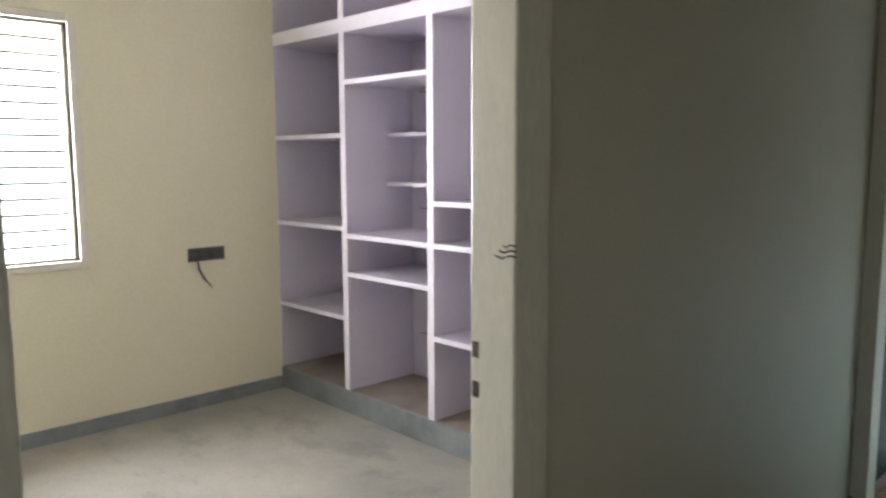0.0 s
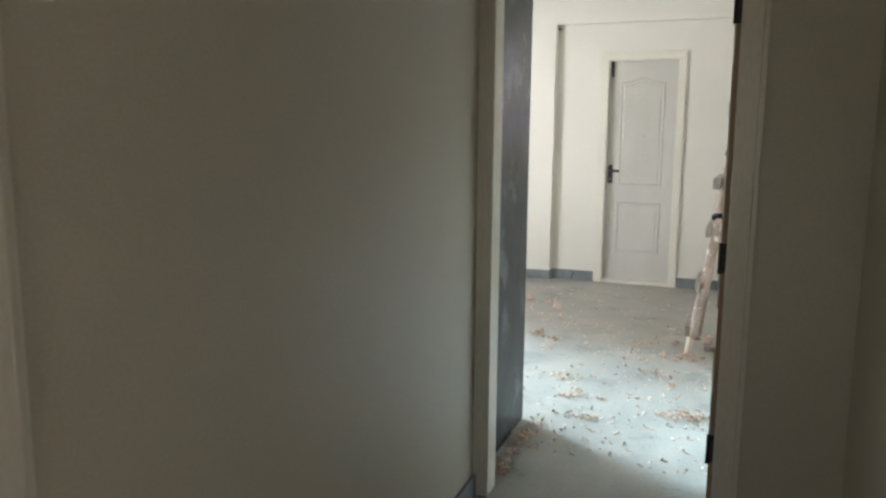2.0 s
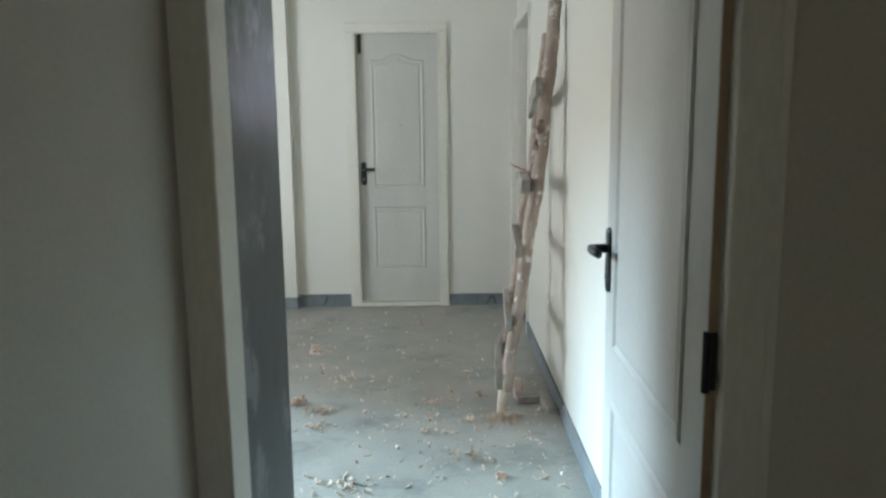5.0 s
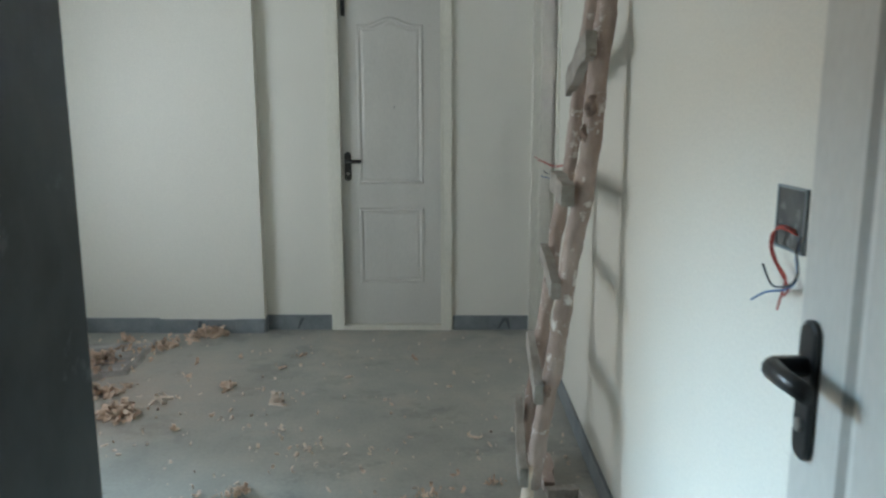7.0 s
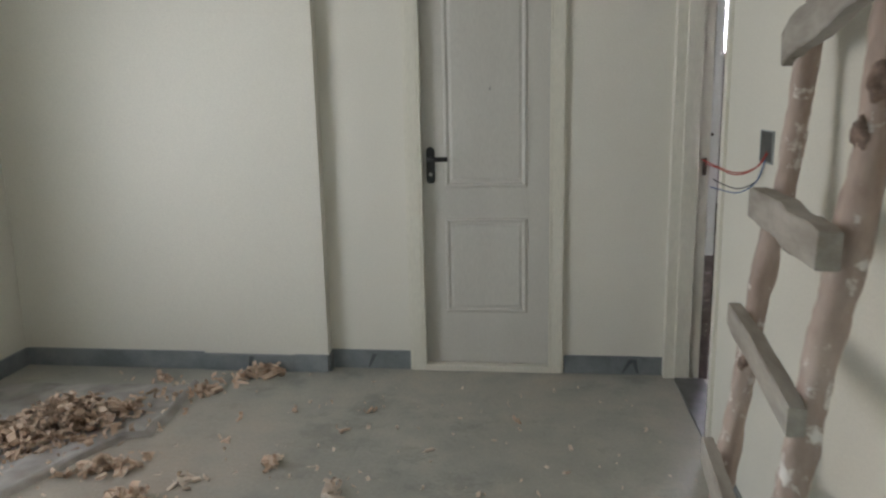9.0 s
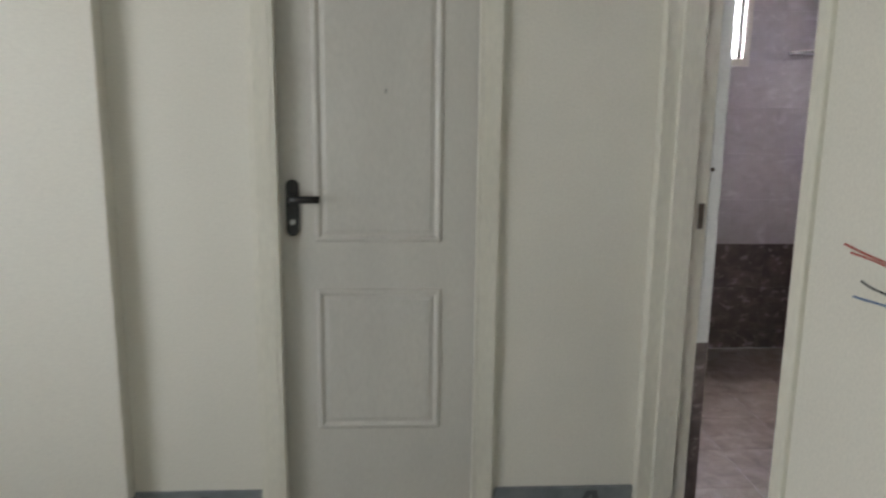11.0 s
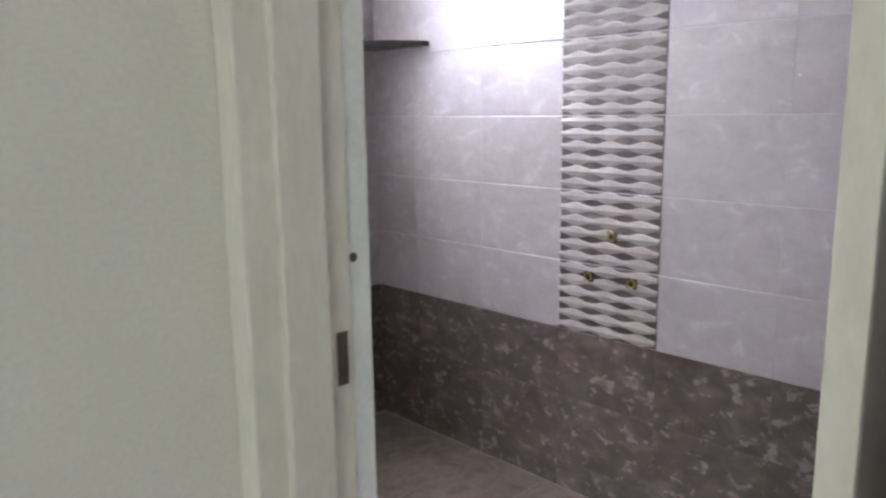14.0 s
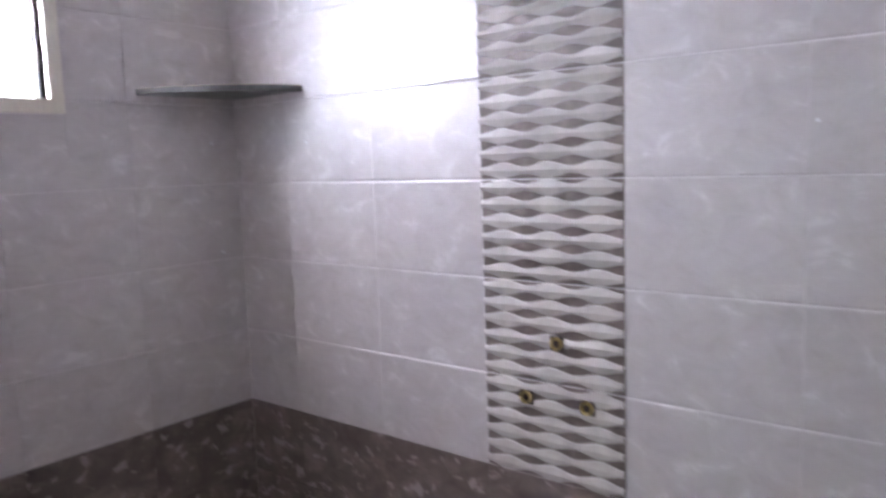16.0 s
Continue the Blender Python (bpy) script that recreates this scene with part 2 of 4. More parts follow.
def film_material():
    m, nt, p = material("clear_plastic_sheet", 0.28)
    grain = noise_at(nt, 6, 3, 0.5)
    nt.links.new(ramp(nt, grain.outputs["Fac"], [(0.3, (0.46, 0.42, 0.39)), (0.7, (0.58, 0.55, 0.53))]).outputs[0], p.inputs["Base Color"])
    nt.links.new(ramp(nt, grain.outputs["Fac"], [(0.35, (0.5,) * 3), (0.7, (0.8,) * 3)]).outputs[0], p.inputs["Alpha"])
    bump(nt, p, grain.outputs["Fac"], 0.25, 0.01)
    return m


FILM = film_material()


def frosted_glass():
    m = bpy.data.materials.new("frosted_glass")
    m.use_nodes = True
    nt = m.node_tree
    p = nt.nodes["Principled BSDF"]
    p.inputs["Roughness"].default_value = 0.25
    p.inputs["Base Color"].default_value = (0.85, 0.88, 0.9, 1)
    soft = nt.nodes.new("ShaderNodeBsdfTranslucent")
    soft.inputs[0].default_value = (0.93, 0.95, 1.0, 1)
    both = nt.nodes.new("ShaderNodeMixShader")
    both.inputs[0].default_value = 0.85
    nt.links.new(p.outputs[0], both.inputs[1])
    nt.links.new(soft.outputs[0], both.inputs[2])
    nt.links.new(both.outputs[0], nt.nodes["Material Output"].inputs[0])
    return m


FROST = frosted_glass()


# ---- mesh helpers ----
def box(bm, x0, x1, y0, y1, z0, z1, m=None, bevel=0.0):
    made = bmesh.ops.create_cube(bm, size=1.0)["verts"]
    for v in made:
        v.co = Vector((x0 if v.co.x < 0 else x1, y0 if v.co.y < 0 else y1, z0 if v.co.z < 0 else z1))
    if bevel:
        edges = list({e for v in made for e in v.link_edges})
        out = bmesh.ops.bevel(bm, geom=edges, offset=bevel, segments=2, profile=0.6, affect="EDGES")
        made = list({v for f in out["faces"] for v in f.verts} | {v for v in made if v.is_valid})
    if m is not None:
        bmesh.ops.transform(bm, matrix=m, verts=[v for v in made if v.is_valid])
    return made


def boxes(*rows, bevel=0.0):
    bm = bmesh.new()
    for row in rows:
        box(bm, *row, bevel=bevel)
    return bm


def linked(name, bm, mat, smooth=False):
    data = bpy.data.meshes.new(name)
    bm.normal_update()
    bm.to_mesh(data)
    bm.free()
    data.materials.append(mat)
    if smooth:
        for poly in data.polygons:
            poly.use_smooth = True
    return new(name, data)


def part(name, bm, mat, parent, label="", smooth=False):
    ob = linked(name, bm, mat, smooth)
    ob.parent = parent
    ob.matrix_parent_inverse = parent.matrix_world.inverted()
    if label:
        ob["label"] = label
    return ob


def setting(name, bm, mat, label, category):
    return tagged(linked(name, bm, mat), label, category, kind="structure")


def thing(name, at, label, category, group="", turn=0.0):
    ob = new(name)
    ob.empty_display_size = 0.05
    ob.matrix_world = pose(*at, 0, 0, turn)
    return tagged(ob, label, category, group)


def tube(bm, points, radius, sides=8, radii=None):
    """A round bar along points, capped."""
    rings, n = [], len(points)
    points = [Vector(q) for q in points]
    for i, q in enumerate(points):
        way = (points[min(i + 1, n - 1)] - points[max(i - 1, 0)]).normalized()
        side = way.cross(Vector((0.31, 0.22, 0.92)) if abs(way.z) < 0.9 else Vector((1, 0.2, 0))).normalized()
        up = way.cross(side)
        r = radii[i] if radii else radius
        rings.append([bm.verts.new(q + r * (math.cos(a) * side + math.sin(a) * up)) for a in [2 * math.pi * k / sides for k in range(sides)]])
    for a, b in zip(rings, rings[1:]):
        for k in range(sides):
            bm.faces.new((a[k], a[(k + 1) % sides], b[(k + 1) % sides], b[k]))
    bm.faces.new(rings[0][::-1])
    bm.faces.new(rings[-1])
    return bm


# ---- plan ----
TOP = 2.95
RX = 1.258            # room: east wall face
LX = -2.10            # room: west wall face
SY = -4.42            # room: south wall face
CX = 0.285             # hall: west wall face
BX0, BX1, BY0, BY1 = 1.42, 2.84, -0.77, 1.69   # bathroom faces
SHX, SHY = -2.72, -5.258  # bedroom: west wall face, front of the shelving

setting("ground", boxes((-400, 400, -400, 400, -3.2, -3.0)), EARTH, "bare brown earth below the flat", "ground")
# added glowing panel, hides ground and horizon behind the bedroom window
setting("backdrop", boxes((-7.2, -7.0, -14.0, -4.2, -3.0, 2.3)), GLOW_PANEL, "added pale glowing panel outside the bedroom window", "backdrop")
setting("floor", boxes((-2.9, 3.7, -9.2, 0.0, -0.15, 0.0), (-2.9, BX0, 0.0, 0.25, -0.15, -0.001)), FLOOR,
        "dusty grey-green cement floor with patches and stains", "floor")
setting("ceiling", boxes((-2.95, 3.8, -9.3, 2.0, TOP, TOP + 0.15)), WHITE, "plain white plastered ceiling", "ceiling")

setting("wall_north", boxes(
    (-2.30, -0.02, 0.0, 0.2, 0, 2.41), (0.735, RX, 0.0, 0.2, 0, 2.41), (-0.02, 0.735, 0.0, 0.2, 2.145, 2.41),
    (-2.30, RX, 0.0, 0.2, 2.41, TOP), (LX, -0.442, -0.07, 0.0, 0, 2.41), (LX, RX, -0.07, 0.0, 2.41, TOP)), CREAM,
    "cream painted wall with a shallow recess round a door", "wall")
setting("wall_east", boxes(
    (RX, 1.40, SY, -0.866, 0, TOP), (RX, 1.40, -0.866, 0.0, 2.15, TOP), (RX, 1.40, 0.0, 1.9, 0, TOP)), CREAM,
    "cream painted wall with an open bathroom doorway", "wall")
setting("wall_west", boxes(
    (-2.30, LX, SY - 0.14, -2.65, 0, TOP), (-2.30, LX, -1.05, 0.0, 0, TOP), (-2.30, LX, -2.65, -1.05, 0, 0.50), (-2.30, LX, -2.65, -1.05, 2.10, TOP)),
    CREAM, "cream painted outer wall with a window opening", "wall")
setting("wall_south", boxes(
    (LX, CX, -4.56, SY, 0, TOP), (CX, 1.216, -4.56, SY, 2.15, TOP), (1.216, 1.70, -4.56, SY, 0, TOP)), HALL_DIM,
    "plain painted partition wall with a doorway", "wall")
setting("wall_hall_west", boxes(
    (0.11, CX, -6.50, -4.56, 0, TOP), (0.11, CX, -7.54, -6.50, 2.15, TOP), (0.11, CX, -9.0, -7.54, 0, TOP)), HALL_DIM,
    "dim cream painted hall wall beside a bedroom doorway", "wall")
setting("wall_hall_east", boxes((1.55, 1.70, -6.6, -4.56, 0, TOP), (1.55, 3.5, -6.75, -6.6, 0, TOP)), HALL_DIM, "plain painted hall wall", "wall")
setting("wall_hall_end", boxes((3.5, 3.7, -9.0, -6.6, 0, TOP)), HALL_DIM, "plain painted hall wall", "wall")
# the opening in this unseen end wall is added for the hall's fill lamp
setting("wall_back", boxes((-2.9, 0.75, -9.2, -9.0, 0, TOP), (1.85, 3.7, -9.2, -9.0, 0, TOP), (0.75, 1.85, -9.2, -9.0, 0, 0.95), (0.75, 1.85, -9.2, -9.0, 2.05, TOP)), HALL_DIM, "plain painted wall closing bedroom and hall", "wall")
setting("wall_bedroom_west", boxes(
    (-2.90, SHX, -9.0, -7.57, 0, TOP), (-2.90, SHX, -6.387, -4.56, 0, TOP), (-2.90, SHX, -7.57, -6.387, 0, 0.896), (-2.90, SHX, -7.57, -6.387, 2.05, TOP)),
    YELLOW, "pale yellow painted bedroom wall with a window", "wall")
setting("wall_bedroom_north", boxes((SHX, 0.11, -4.79, -4.56, 0, TOP)), LILAC, "lilac painted wall behind built-in shelving", "wall")
setting("wall_bath_north", boxes(
    (1.40, 1.65, BY1 + 0.0025, 1.9, 0, TOP), (2.24, 2.99, BY1 + 0.0025, 1.9, 0, TOP), (1.65, 2.24, BY1 + 0.0025, 1.9, 0, 1.61), (1.65, 2.24, BY1 + 0.0025, 1.9, 2.22, TOP)),
    GROUT, "bathroom outer wall with a high window opening", "wall")
setting("wall_bath_east", boxes((BX1 + 0.0025, 2.99, BY0 - 0.15, BY1 + 0.0025, 0, TOP)), GROUT, "bathroom side wall behind tiles", "wall")
setting("wall_bath_south", boxes((1.40, BX1 + 0.0025, BY0 - 0.15, BY0 - 0.0025, 0, TOP)), GROUT, "bathroom end wall behind tiles", "wall")
setting("floor_bath", boxes((1.40, BX1 + 0.0025, BY0 - 0.0025, BY1 + 0.0025, -0.15, -0.0015)), GROUT, "grout bed under bathroom floor tiles", "floor")

# skirting of rough cement, in lengths that do not quite line up
for x0, x1, y0, y1, h in (
        (-2.088, -1.10, -0.082, -0.07, 0.096), (-1.10, -0.62, -0.090, -0.07, 0.086), (-0.62, -0.442, -0.086, -0.07, 0.090),
        (-0.442, -0.02, -0.010, 0.0, 0.098), (0.735, 1.215, -0.012, 0.0, 0.092), (LX, LX + 0.012, -3.72, -0.07, 0.095),
        (RX - 0.012, RX, -3.2, -0.866, 0.088), (RX - 0.012, RX, SY, -3.2, 0.092), (-0.442, -0.432, -0.07, -0.010, 0.09)):
    setting("skirting", boxes((x0, x1, y0, y1, 0, h), bevel=0.002), CEMENT, "rough grey cement skirting with dark stains", "skirting")
setting("skirting", boxes((SHX, SHX + 0.014, -9.0, SHY, 0, 0.075), bevel=0.002), CEMENT, "rough grey cement skirting with dark stains", "skirting")
setting("skirting", boxes((CX, CX + 0.012, -6.42, -4.56, 0, 0.085), bevel=0.002), CEMENT, "rough grey cement skirting with dark stains", "skirting")


for x, lean in ((1.02, 0.05), (1.10, -0.02), (-0.25, 0.035), (-0.86, 0.02)):
    y = -0.0125 if x > 0 else (-0.0105 if x > -0.442 else -0.0905)
    bm = boxes((-0.010, 0.010, y - 0.0012, y + 0.002, 0.008, 0.078), bevel=0.0008)
    for v in bm.verts:
        v.co.x = x + v.co.x * (0.5 + 9 * v.co.z) + lean * v.co.z / 0.08
    tagged(linked("mortar_smear", bm, STAIN), "dark dried mortar smear on the cement skirting", "smear", "skirting smears")

# ---- door frames and doors ----
def moulded_leaf(parent, m, w, h, t, side, arch=0.045, low=0.745, high=0.895):
    """A two-panel leaf in the x-z plane of the pose m, from x 0 to w, its shown face at y = side * t / 2. Returns the leaf mesh object."""
    bm = boxes((0, w, -t / 2, t / 2, 0, h), bevel=0.003)
    bm.transform(m)
    leaf = part("leaf", bm, DOOR, parent)
    y = side * t / 2

    def ring(x0, x1, z0, z1, rise, name):
        outline = [(x0, z0), (x1, z0), (x1, z1)]
        steps = 12 if rise else 0
        for k in range(1, steps):
            u = k / steps
            bend = math.sin(math.pi * min(1, max(0, (u - 0.12) / 0.76))) ** 2
            outline.append((x1 + (x0 - x1) * u, z1 + rise * bend))
        outline.append((x0, z1))
        cx, cz = (x0 + x1) / 2, (z0 + z1) / 2
        bm = bmesh.new()
        loops = []
        for inset, out in ((0.0, 0.0005), (0.006, 0.006), (0.014, 0.007), (0.024, -0.0), (0.030, 0.001), (0.040, 0.004)):
            loop = []
            for x, z in outline:
                loop.append(bm.verts.new((x + math.copysign(inset, cx - x), y + side * out, z + math.copysign(inset, cz - z))))
            loops.append(loop)
        for a, b in zip(loops, loops[1:]):
            for k in range(len(a)):
                j = (k + 1) % len(a)
                bm.faces.new((a[k], a[j], b[j], b[k]))
        bm.faces.new(loops[-1])
        bmesh.ops.recalc_face_normals(bm, faces=bm.faces)
        bm.transform(m)
        part(name, bm, DOOR, leaf)

    ring(0.115, w - 0.115, high, h - 0.20, arch, "panel")
    ring(0.115, w - 0.115, 0.265, low, 0.0, "panel")
    return leaf


def lever_handle(parent, m, x, z, side, y, reach, length=0.088):
    """Black lever on a long rounded plate. reach: which way along x the lever points."""
    bm = bmesh.new()
    n = 10
    rims = []
    for out, grow in ((0.0, 0.0), (0.006, 0.0), (0.009, -0.004)):
        rim = []
        for k in range(2 * n):
            a = math.pi * k / (n - 1) if k < n else math.pi + math.pi * (k - n) / (n - 1)
            up = 0.068 if k < n else -0.068
            rim.append(bm.verts.new((x + (0.021 + grow) * math.cos(a), y + side * out, z - 0.032 + up + (0.021 + grow) * math.sin(a))))
        rims.append(rim)
    for a, b in zip(rims, rims[1:]):
        for k in range(2 * n):
            bm.faces.new((a[k], a[(k + 1) % (2 * n)], b[(k + 1) % (2 * n)], b[k]))
    bm.faces.new(rims[-1])
    bmesh.ops.recalc_face_normals(bm, faces=bm.faces)
    bm.transform(m)
    handle = part("handle", bm, BLACK, parent, "black long-plate door handle")
    bm = bmesh.new()
    tube(bm, [(x, y, z), (x, y + side * 0.045, z), (x + reach * 0.008, y + side * 0.052, z), (x + reach * 0.45 * length, y + side * 0.053, z), (x + reach * length, y + side * 0.050, z)],
         0.009, 10, [0.013, 0.011, 0.0115, 0.0105, 0.0095])
    for v in bm.verts:
        v.co.z = z + max(-0.0115, min(0.0115, (v.co.z - z) * 1.25))
    bm.transform(m)
    part("lever", bm, BLACK, handle, smooth=True)
    bm = bmesh.new()
    tube(bm, [(x, y + side * 0.008, z - 0.075), (x, y + side * 0.013, z - 0.075)], 0.009, 12)
    bm.transform(m)
    part("lock_cylinder", bm, STEEL, handle, "bright steel lock cylinder")
    return handle


# closed white door in the recess
door_a = tagged(thing("door_1", (0, 0, 0), "closed grey-white two-panel door with a black handle", "door"), kind="structure")
part("door_frame", boxes((-0.018, 0.040, -0.022, 0.075, 0, 2.085), (0.675, 0.733, -0.022, 0.075, 0, 2.085), (-0.018, 0.733, -0.022, 0.075, 2.085, 2.143), bevel=0.004), FRAME, door_a, "cream painted wooden door frame")
part("frame_bead", boxes((-0.030, -0.018, -0.012, 0.0, 0, 2.155), (0.733, 0.745, -0.012, 0.0, 0, 2.155), (-0.018, 0.733, -0.012, 0.0, 2.143, 2.155), bevel=0.002), FRAME, door_a)
part("frame_stop", boxes((0.040, 0.052, -0.022, 0.02, 0.03, 2.073), (0.663, 0.675, -0.022, 0.02, 0.03, 2.073), (0.040, 0.675, -0.022, 0.02, 2.073, 2.085), bevel=0.002), FRAME, door_a)
part("sill", boxes((0.040, 0.675, -0.020, 0.10, 0, 0.030), bevel=0.004), FRAME, door_a, "dusty cream door sill")
at = pose(0.042, 0.045, 0.032)
moulded_leaf(door_a, at, 0.631, 2.05, 0.034, -1)
lever_handle(door_a, at, 0.048, 1.035, -1, -0.017, 1)
part("tower_bolt", boxes((0.068, 0.092, 0.012, 0.028, 1.93, 2.075), bevel=0.004), BLACK, door_a, "black door bolt near the top")

for x, z, w, h in ((0.381, 1.395, 0.006, 0.016), (0.675, 1.347, 0.016, 0.006), (0.687, 1.172, 0.006, 0.018)):
    part("scuff", boxes((x - w / 2, x + w / 2, 0.0215, 0.0285, z - h / 2, z + h / 2), bevel=0.0008), GRIME, door_a, "small grey scuff mark")

# frame between hall and room, with its leaf swung into the room
door_b = tagged(thing("door_2", (0, 0, 0), "open grey-white panel door with a black handle", "door"), kind="structure")
part("door_frame", boxes((CX - 0.005, 0.345, -4.575, -4.47, 0, 2.09), (CX - 0.005, 0.325, -4.47, -4.405, 0, 2.09), (1.150, 1.218, -4.575, -4.47, 0, 2.09), (1.175, 1.218, -4.47, -4.405, 0, 2.09),
     (CX - 0.005, 1.218, -4.575, -4.405, 2.09, 2.15), bevel=0.004), FRAME, door_b, "cream painted wooden door frame")
part("frame_bead", boxes((1.218, 1.234, -4.572, -4.56, 0, 2.16), bevel=0.002), FRAME, door_b)
swing = pose(1.152, -4.535, 0.012, 0, 0, math.degrees(math.atan2(0.825, 0.012)))
moulded_leaf(door_b, swing, 0.825, 2.06, 0.034, 1, low=0.63, high=0.77)
lever_handle(door_b, swing, 0.786, 1.035, 1, 0.017, -1, 0.098)
part("leaf_edge", boxes((-0.0045, -0.0005, -0.0165, 0.0165, 0.005, 2.05)), RAW, door_b, "bare brown wood edge").matrix_world = swing
for z in (0.30, 0.97, 1.78):
    bm = boxes((-0.007, -0.0045, -0.016, 0.016, z - 0.05, z + 0.05), bevel=0.001)
    tube(bm, [(-0.010, 0.020, z - 0.052), (-0.010, 0.020, z + 0.052)], 0.007, 10)
    bm.transform(swing)
    part("hinge", bm, BLACK, door_b, "black steel butt hinge")

# bedroom door frame in the hall wall
door_d = tagged(thing("door_3", (0, 0, 0), "cream painted bedroom door frame with strike holes", "door"), kind="structure")
part("door_frame", boxes((0.200, 0.314, -6.607, -6.515, 0, 2.09), (0.200, 0.314, -7.535, -7.43, 0, 2.09), (0.200, 0.314, -7.535, -6.515, 2.09, 2.15), bevel=0.005), FRAME, door_d)
part("frame_bead", boxes((CX, 0.300, -6.515, -6.49, 0, 2.16), (CX, 0.300, -7.56, -7.535, 0, 2.16), bevel=0.003), FRAME, door_d)
for z in (0.945, 1.025):
    part("strike_hole", boxes((0.206, 0.222, -6.6085, -6.606, z - 0.016, z + 0.016)), RUST, door_d, "dark mortised strike hole")
for k in range(3):
    bm = bmesh.new()
    z = 1.215 + 0.010 * k
    tube(bm, [(0.314, -6.604, z), (0.306, -6.613, z + 0.003), (0.290 + 0.005 * k, -6.617, z - 0.003), (0.275 + 0.010 * k, -6.619, z + 0.002)], 0.0018, 6)
    part("binding_wire", bm, RUST, door_d, "bent rusty wire on the frame")

# bathroom frame, its leaf folded inwards
door_c = tagged(thing("door_4", (0, 0, 0), "cream bathroom door frame with its door open inwards", "door"), kind="structure")
part("door_frame", boxes((1.215, 1.382, -0.050, -0.0005, 0, 2.09), (1.246, 1.402, -0.866, -0.816, 0, 2.09), (1.235, 1.402, -0.866, -0.0005, 2.09, 2.15), bevel=0.005), FRAME, door_c, "cream painted wooden door frame")
part("frame_stop", boxes((1.262, 1.335, -0.064, -0.050, 0, 2.09), (1.290, 1.362, -0.816, -0.772, 0, 2.09), bevel=0.004), FRAME, door_c)
part("plaster_reveal", boxes((1.382, 1.421, -0.046, -0.0005, 0.61, 2.09), bevel=0.003), WHITE, door_c, "rough whitish plaster edge")
part("tile_reveal", boxes((1.382, 1.421, -0.044, -0.0005, 0, 0.61), bevel=0.002), DARK_TILE, door_c, "dark brown tile edge")
part("strike_plate", boxes((1.352, 1.370, -0.0535, -0.050, 0.985, 1.065), bevel=0.001), RUST, door_c, "dark steel strike plate")
bm = bmesh.new()
tube(bm, [(1.389, -0.0475, 1.17), (1.389, -0.044, 1.17)], 0.007, 12)
part("bolt_hole", bm, RUST, door_c, "dark bolt hole")
at = pose(1.428, -0.697, 0.02, 0, 0, 1)
moulded_leaf(door_c, at, 0.68, 2.05, 0.034, 1)
part("leaf_edge", boxes((-0.0045, -0.0005, -0.0165, 0.0165, 0.005, 2.04)), FRAME, door_c, "cream painted door edge").matrix_world = at
for z in (0.35, 1.75):
    bm = boxes((1.404, 1.422, -0.728, -0.7195, z - 0.05, z + 0.05), bevel=0.001)
    part("hinge", bm, BLACK, door_c, "black steel butt hinge")
part("threshold", boxes((1.262, 1.40, -0.772, -0.064, 0.0, 0.012), bevel=0.003), SHELF_STONE, door_c, "dark stone threshold")

# ---- windows ----
def barred_window(name, label, axis, face, u0, u1, z0, z1, depth, bars, outward):
    """A window in a wall that faces along axis; u runs along the wall. Frame, trim and thin horizontal bars."""
    ob = tagged(thing(name, (0, 0, 0), label, "window"), kind="structure")

    def put(part_name, rows, mat, bevel=0.0):
        bm = bmesh.new()
        for a0, a1, d0, d1, c0, c1 in rows:
            near, far = sorted((face + outward * d0, face + outward * d1))
            if axis == "x":
                box(bm, near, far, a0, a1, c0, c1, bevel=bevel)
            else:
                box(bm, a0, a1, near, far, c0, c1, bevel=bevel)
        return part(part_name, bm, mat, ob)

    t = 0.040
    put("window_trim", [(u0 - t, u0, -0.012, 0.05, z0 - t, z1 + t), (u1, u1 + t, -0.012, 0.05, z0 - t, z1 + t), (u0, u1, -0.012, 0.05, z1, z1 + t), (u0, u1, -0.016, 0.05, z0 - t, z0)], FRAME, 0.004)
    put("window_frame", [(u0, u0 + 0.012, 0.05, 0.09, z0, z1), (u1 - 0.012, u1, 0.05, 0.09, z0, z1), (u0, u1, 0.05, 0.09, z1 - 0.012, z1), (u0, u1, 0.05, 0.09, z0, z0 + 0.012)], FRAME, 0.003)
    for k in range(bars):
        z = z0 + (z1 - z0) * (k + 1) / (bars + 1)
        put("bar", [(u0 + 0.01, u1 - 0.01, 0.072, 0.079, z - 0.006, z + 0.006)], BLACK)
    return ob


barred_window("window_1", "cream framed window with thin horizontal bars", "x", SHX, -7.57, -6.387, 0.896, 2.05, 0.18, 14, -1)
barred_window("window_2", "cream framed window with thin horizontal bars", "x", LX, -2.65, -1.05, 0.50, 2.10, 0.19, 8, -1)
bath_window = barred_window("window_3", "small high bathroom window with frosted glass louvres", "y", BY1, 1.65, 2.24, 1.61, 2.22, 0.2, 0, 1)
for k in range(6):
    bm = boxes((1.672, 2.218, -0.0025, 0.0025, -0.054, 0.054), bevel=0.001)
    bm.transform(pose(0, BY1 + 0.045, 1.665 + 0.1005 * k, -14))
    part("louvre", bm, FROST, bath_window, "frosted glass louvre")
# made-up window round the hall's fill lamp, never in view
barred_window("hall_fill_window", "added unseen hall window with bars for fill light", "y", -9.0, 0.75, 1.85, 0.95, 2.05, 0.2, 8, -1)

# ---- bedroom shelving ----
unit = thing("built_in_shelving", (-1.2, SHY, 0), "lilac painted built-in open shelving with white edges", "shelving")
BACK = -4.792


def slab(name, x0, x1, z0, z1, y0=SHY, label=""):
    ob = part(name, boxes((x0, x1, y0 + 0.004, BACK, z0, z1)), LILAC, unit, label)
    part("front_edge", boxes((x0, x1, y0, y0 + 0.004, z0, z1)), LILAC_EDGE, ob, "chalky white front edge")
    return ob


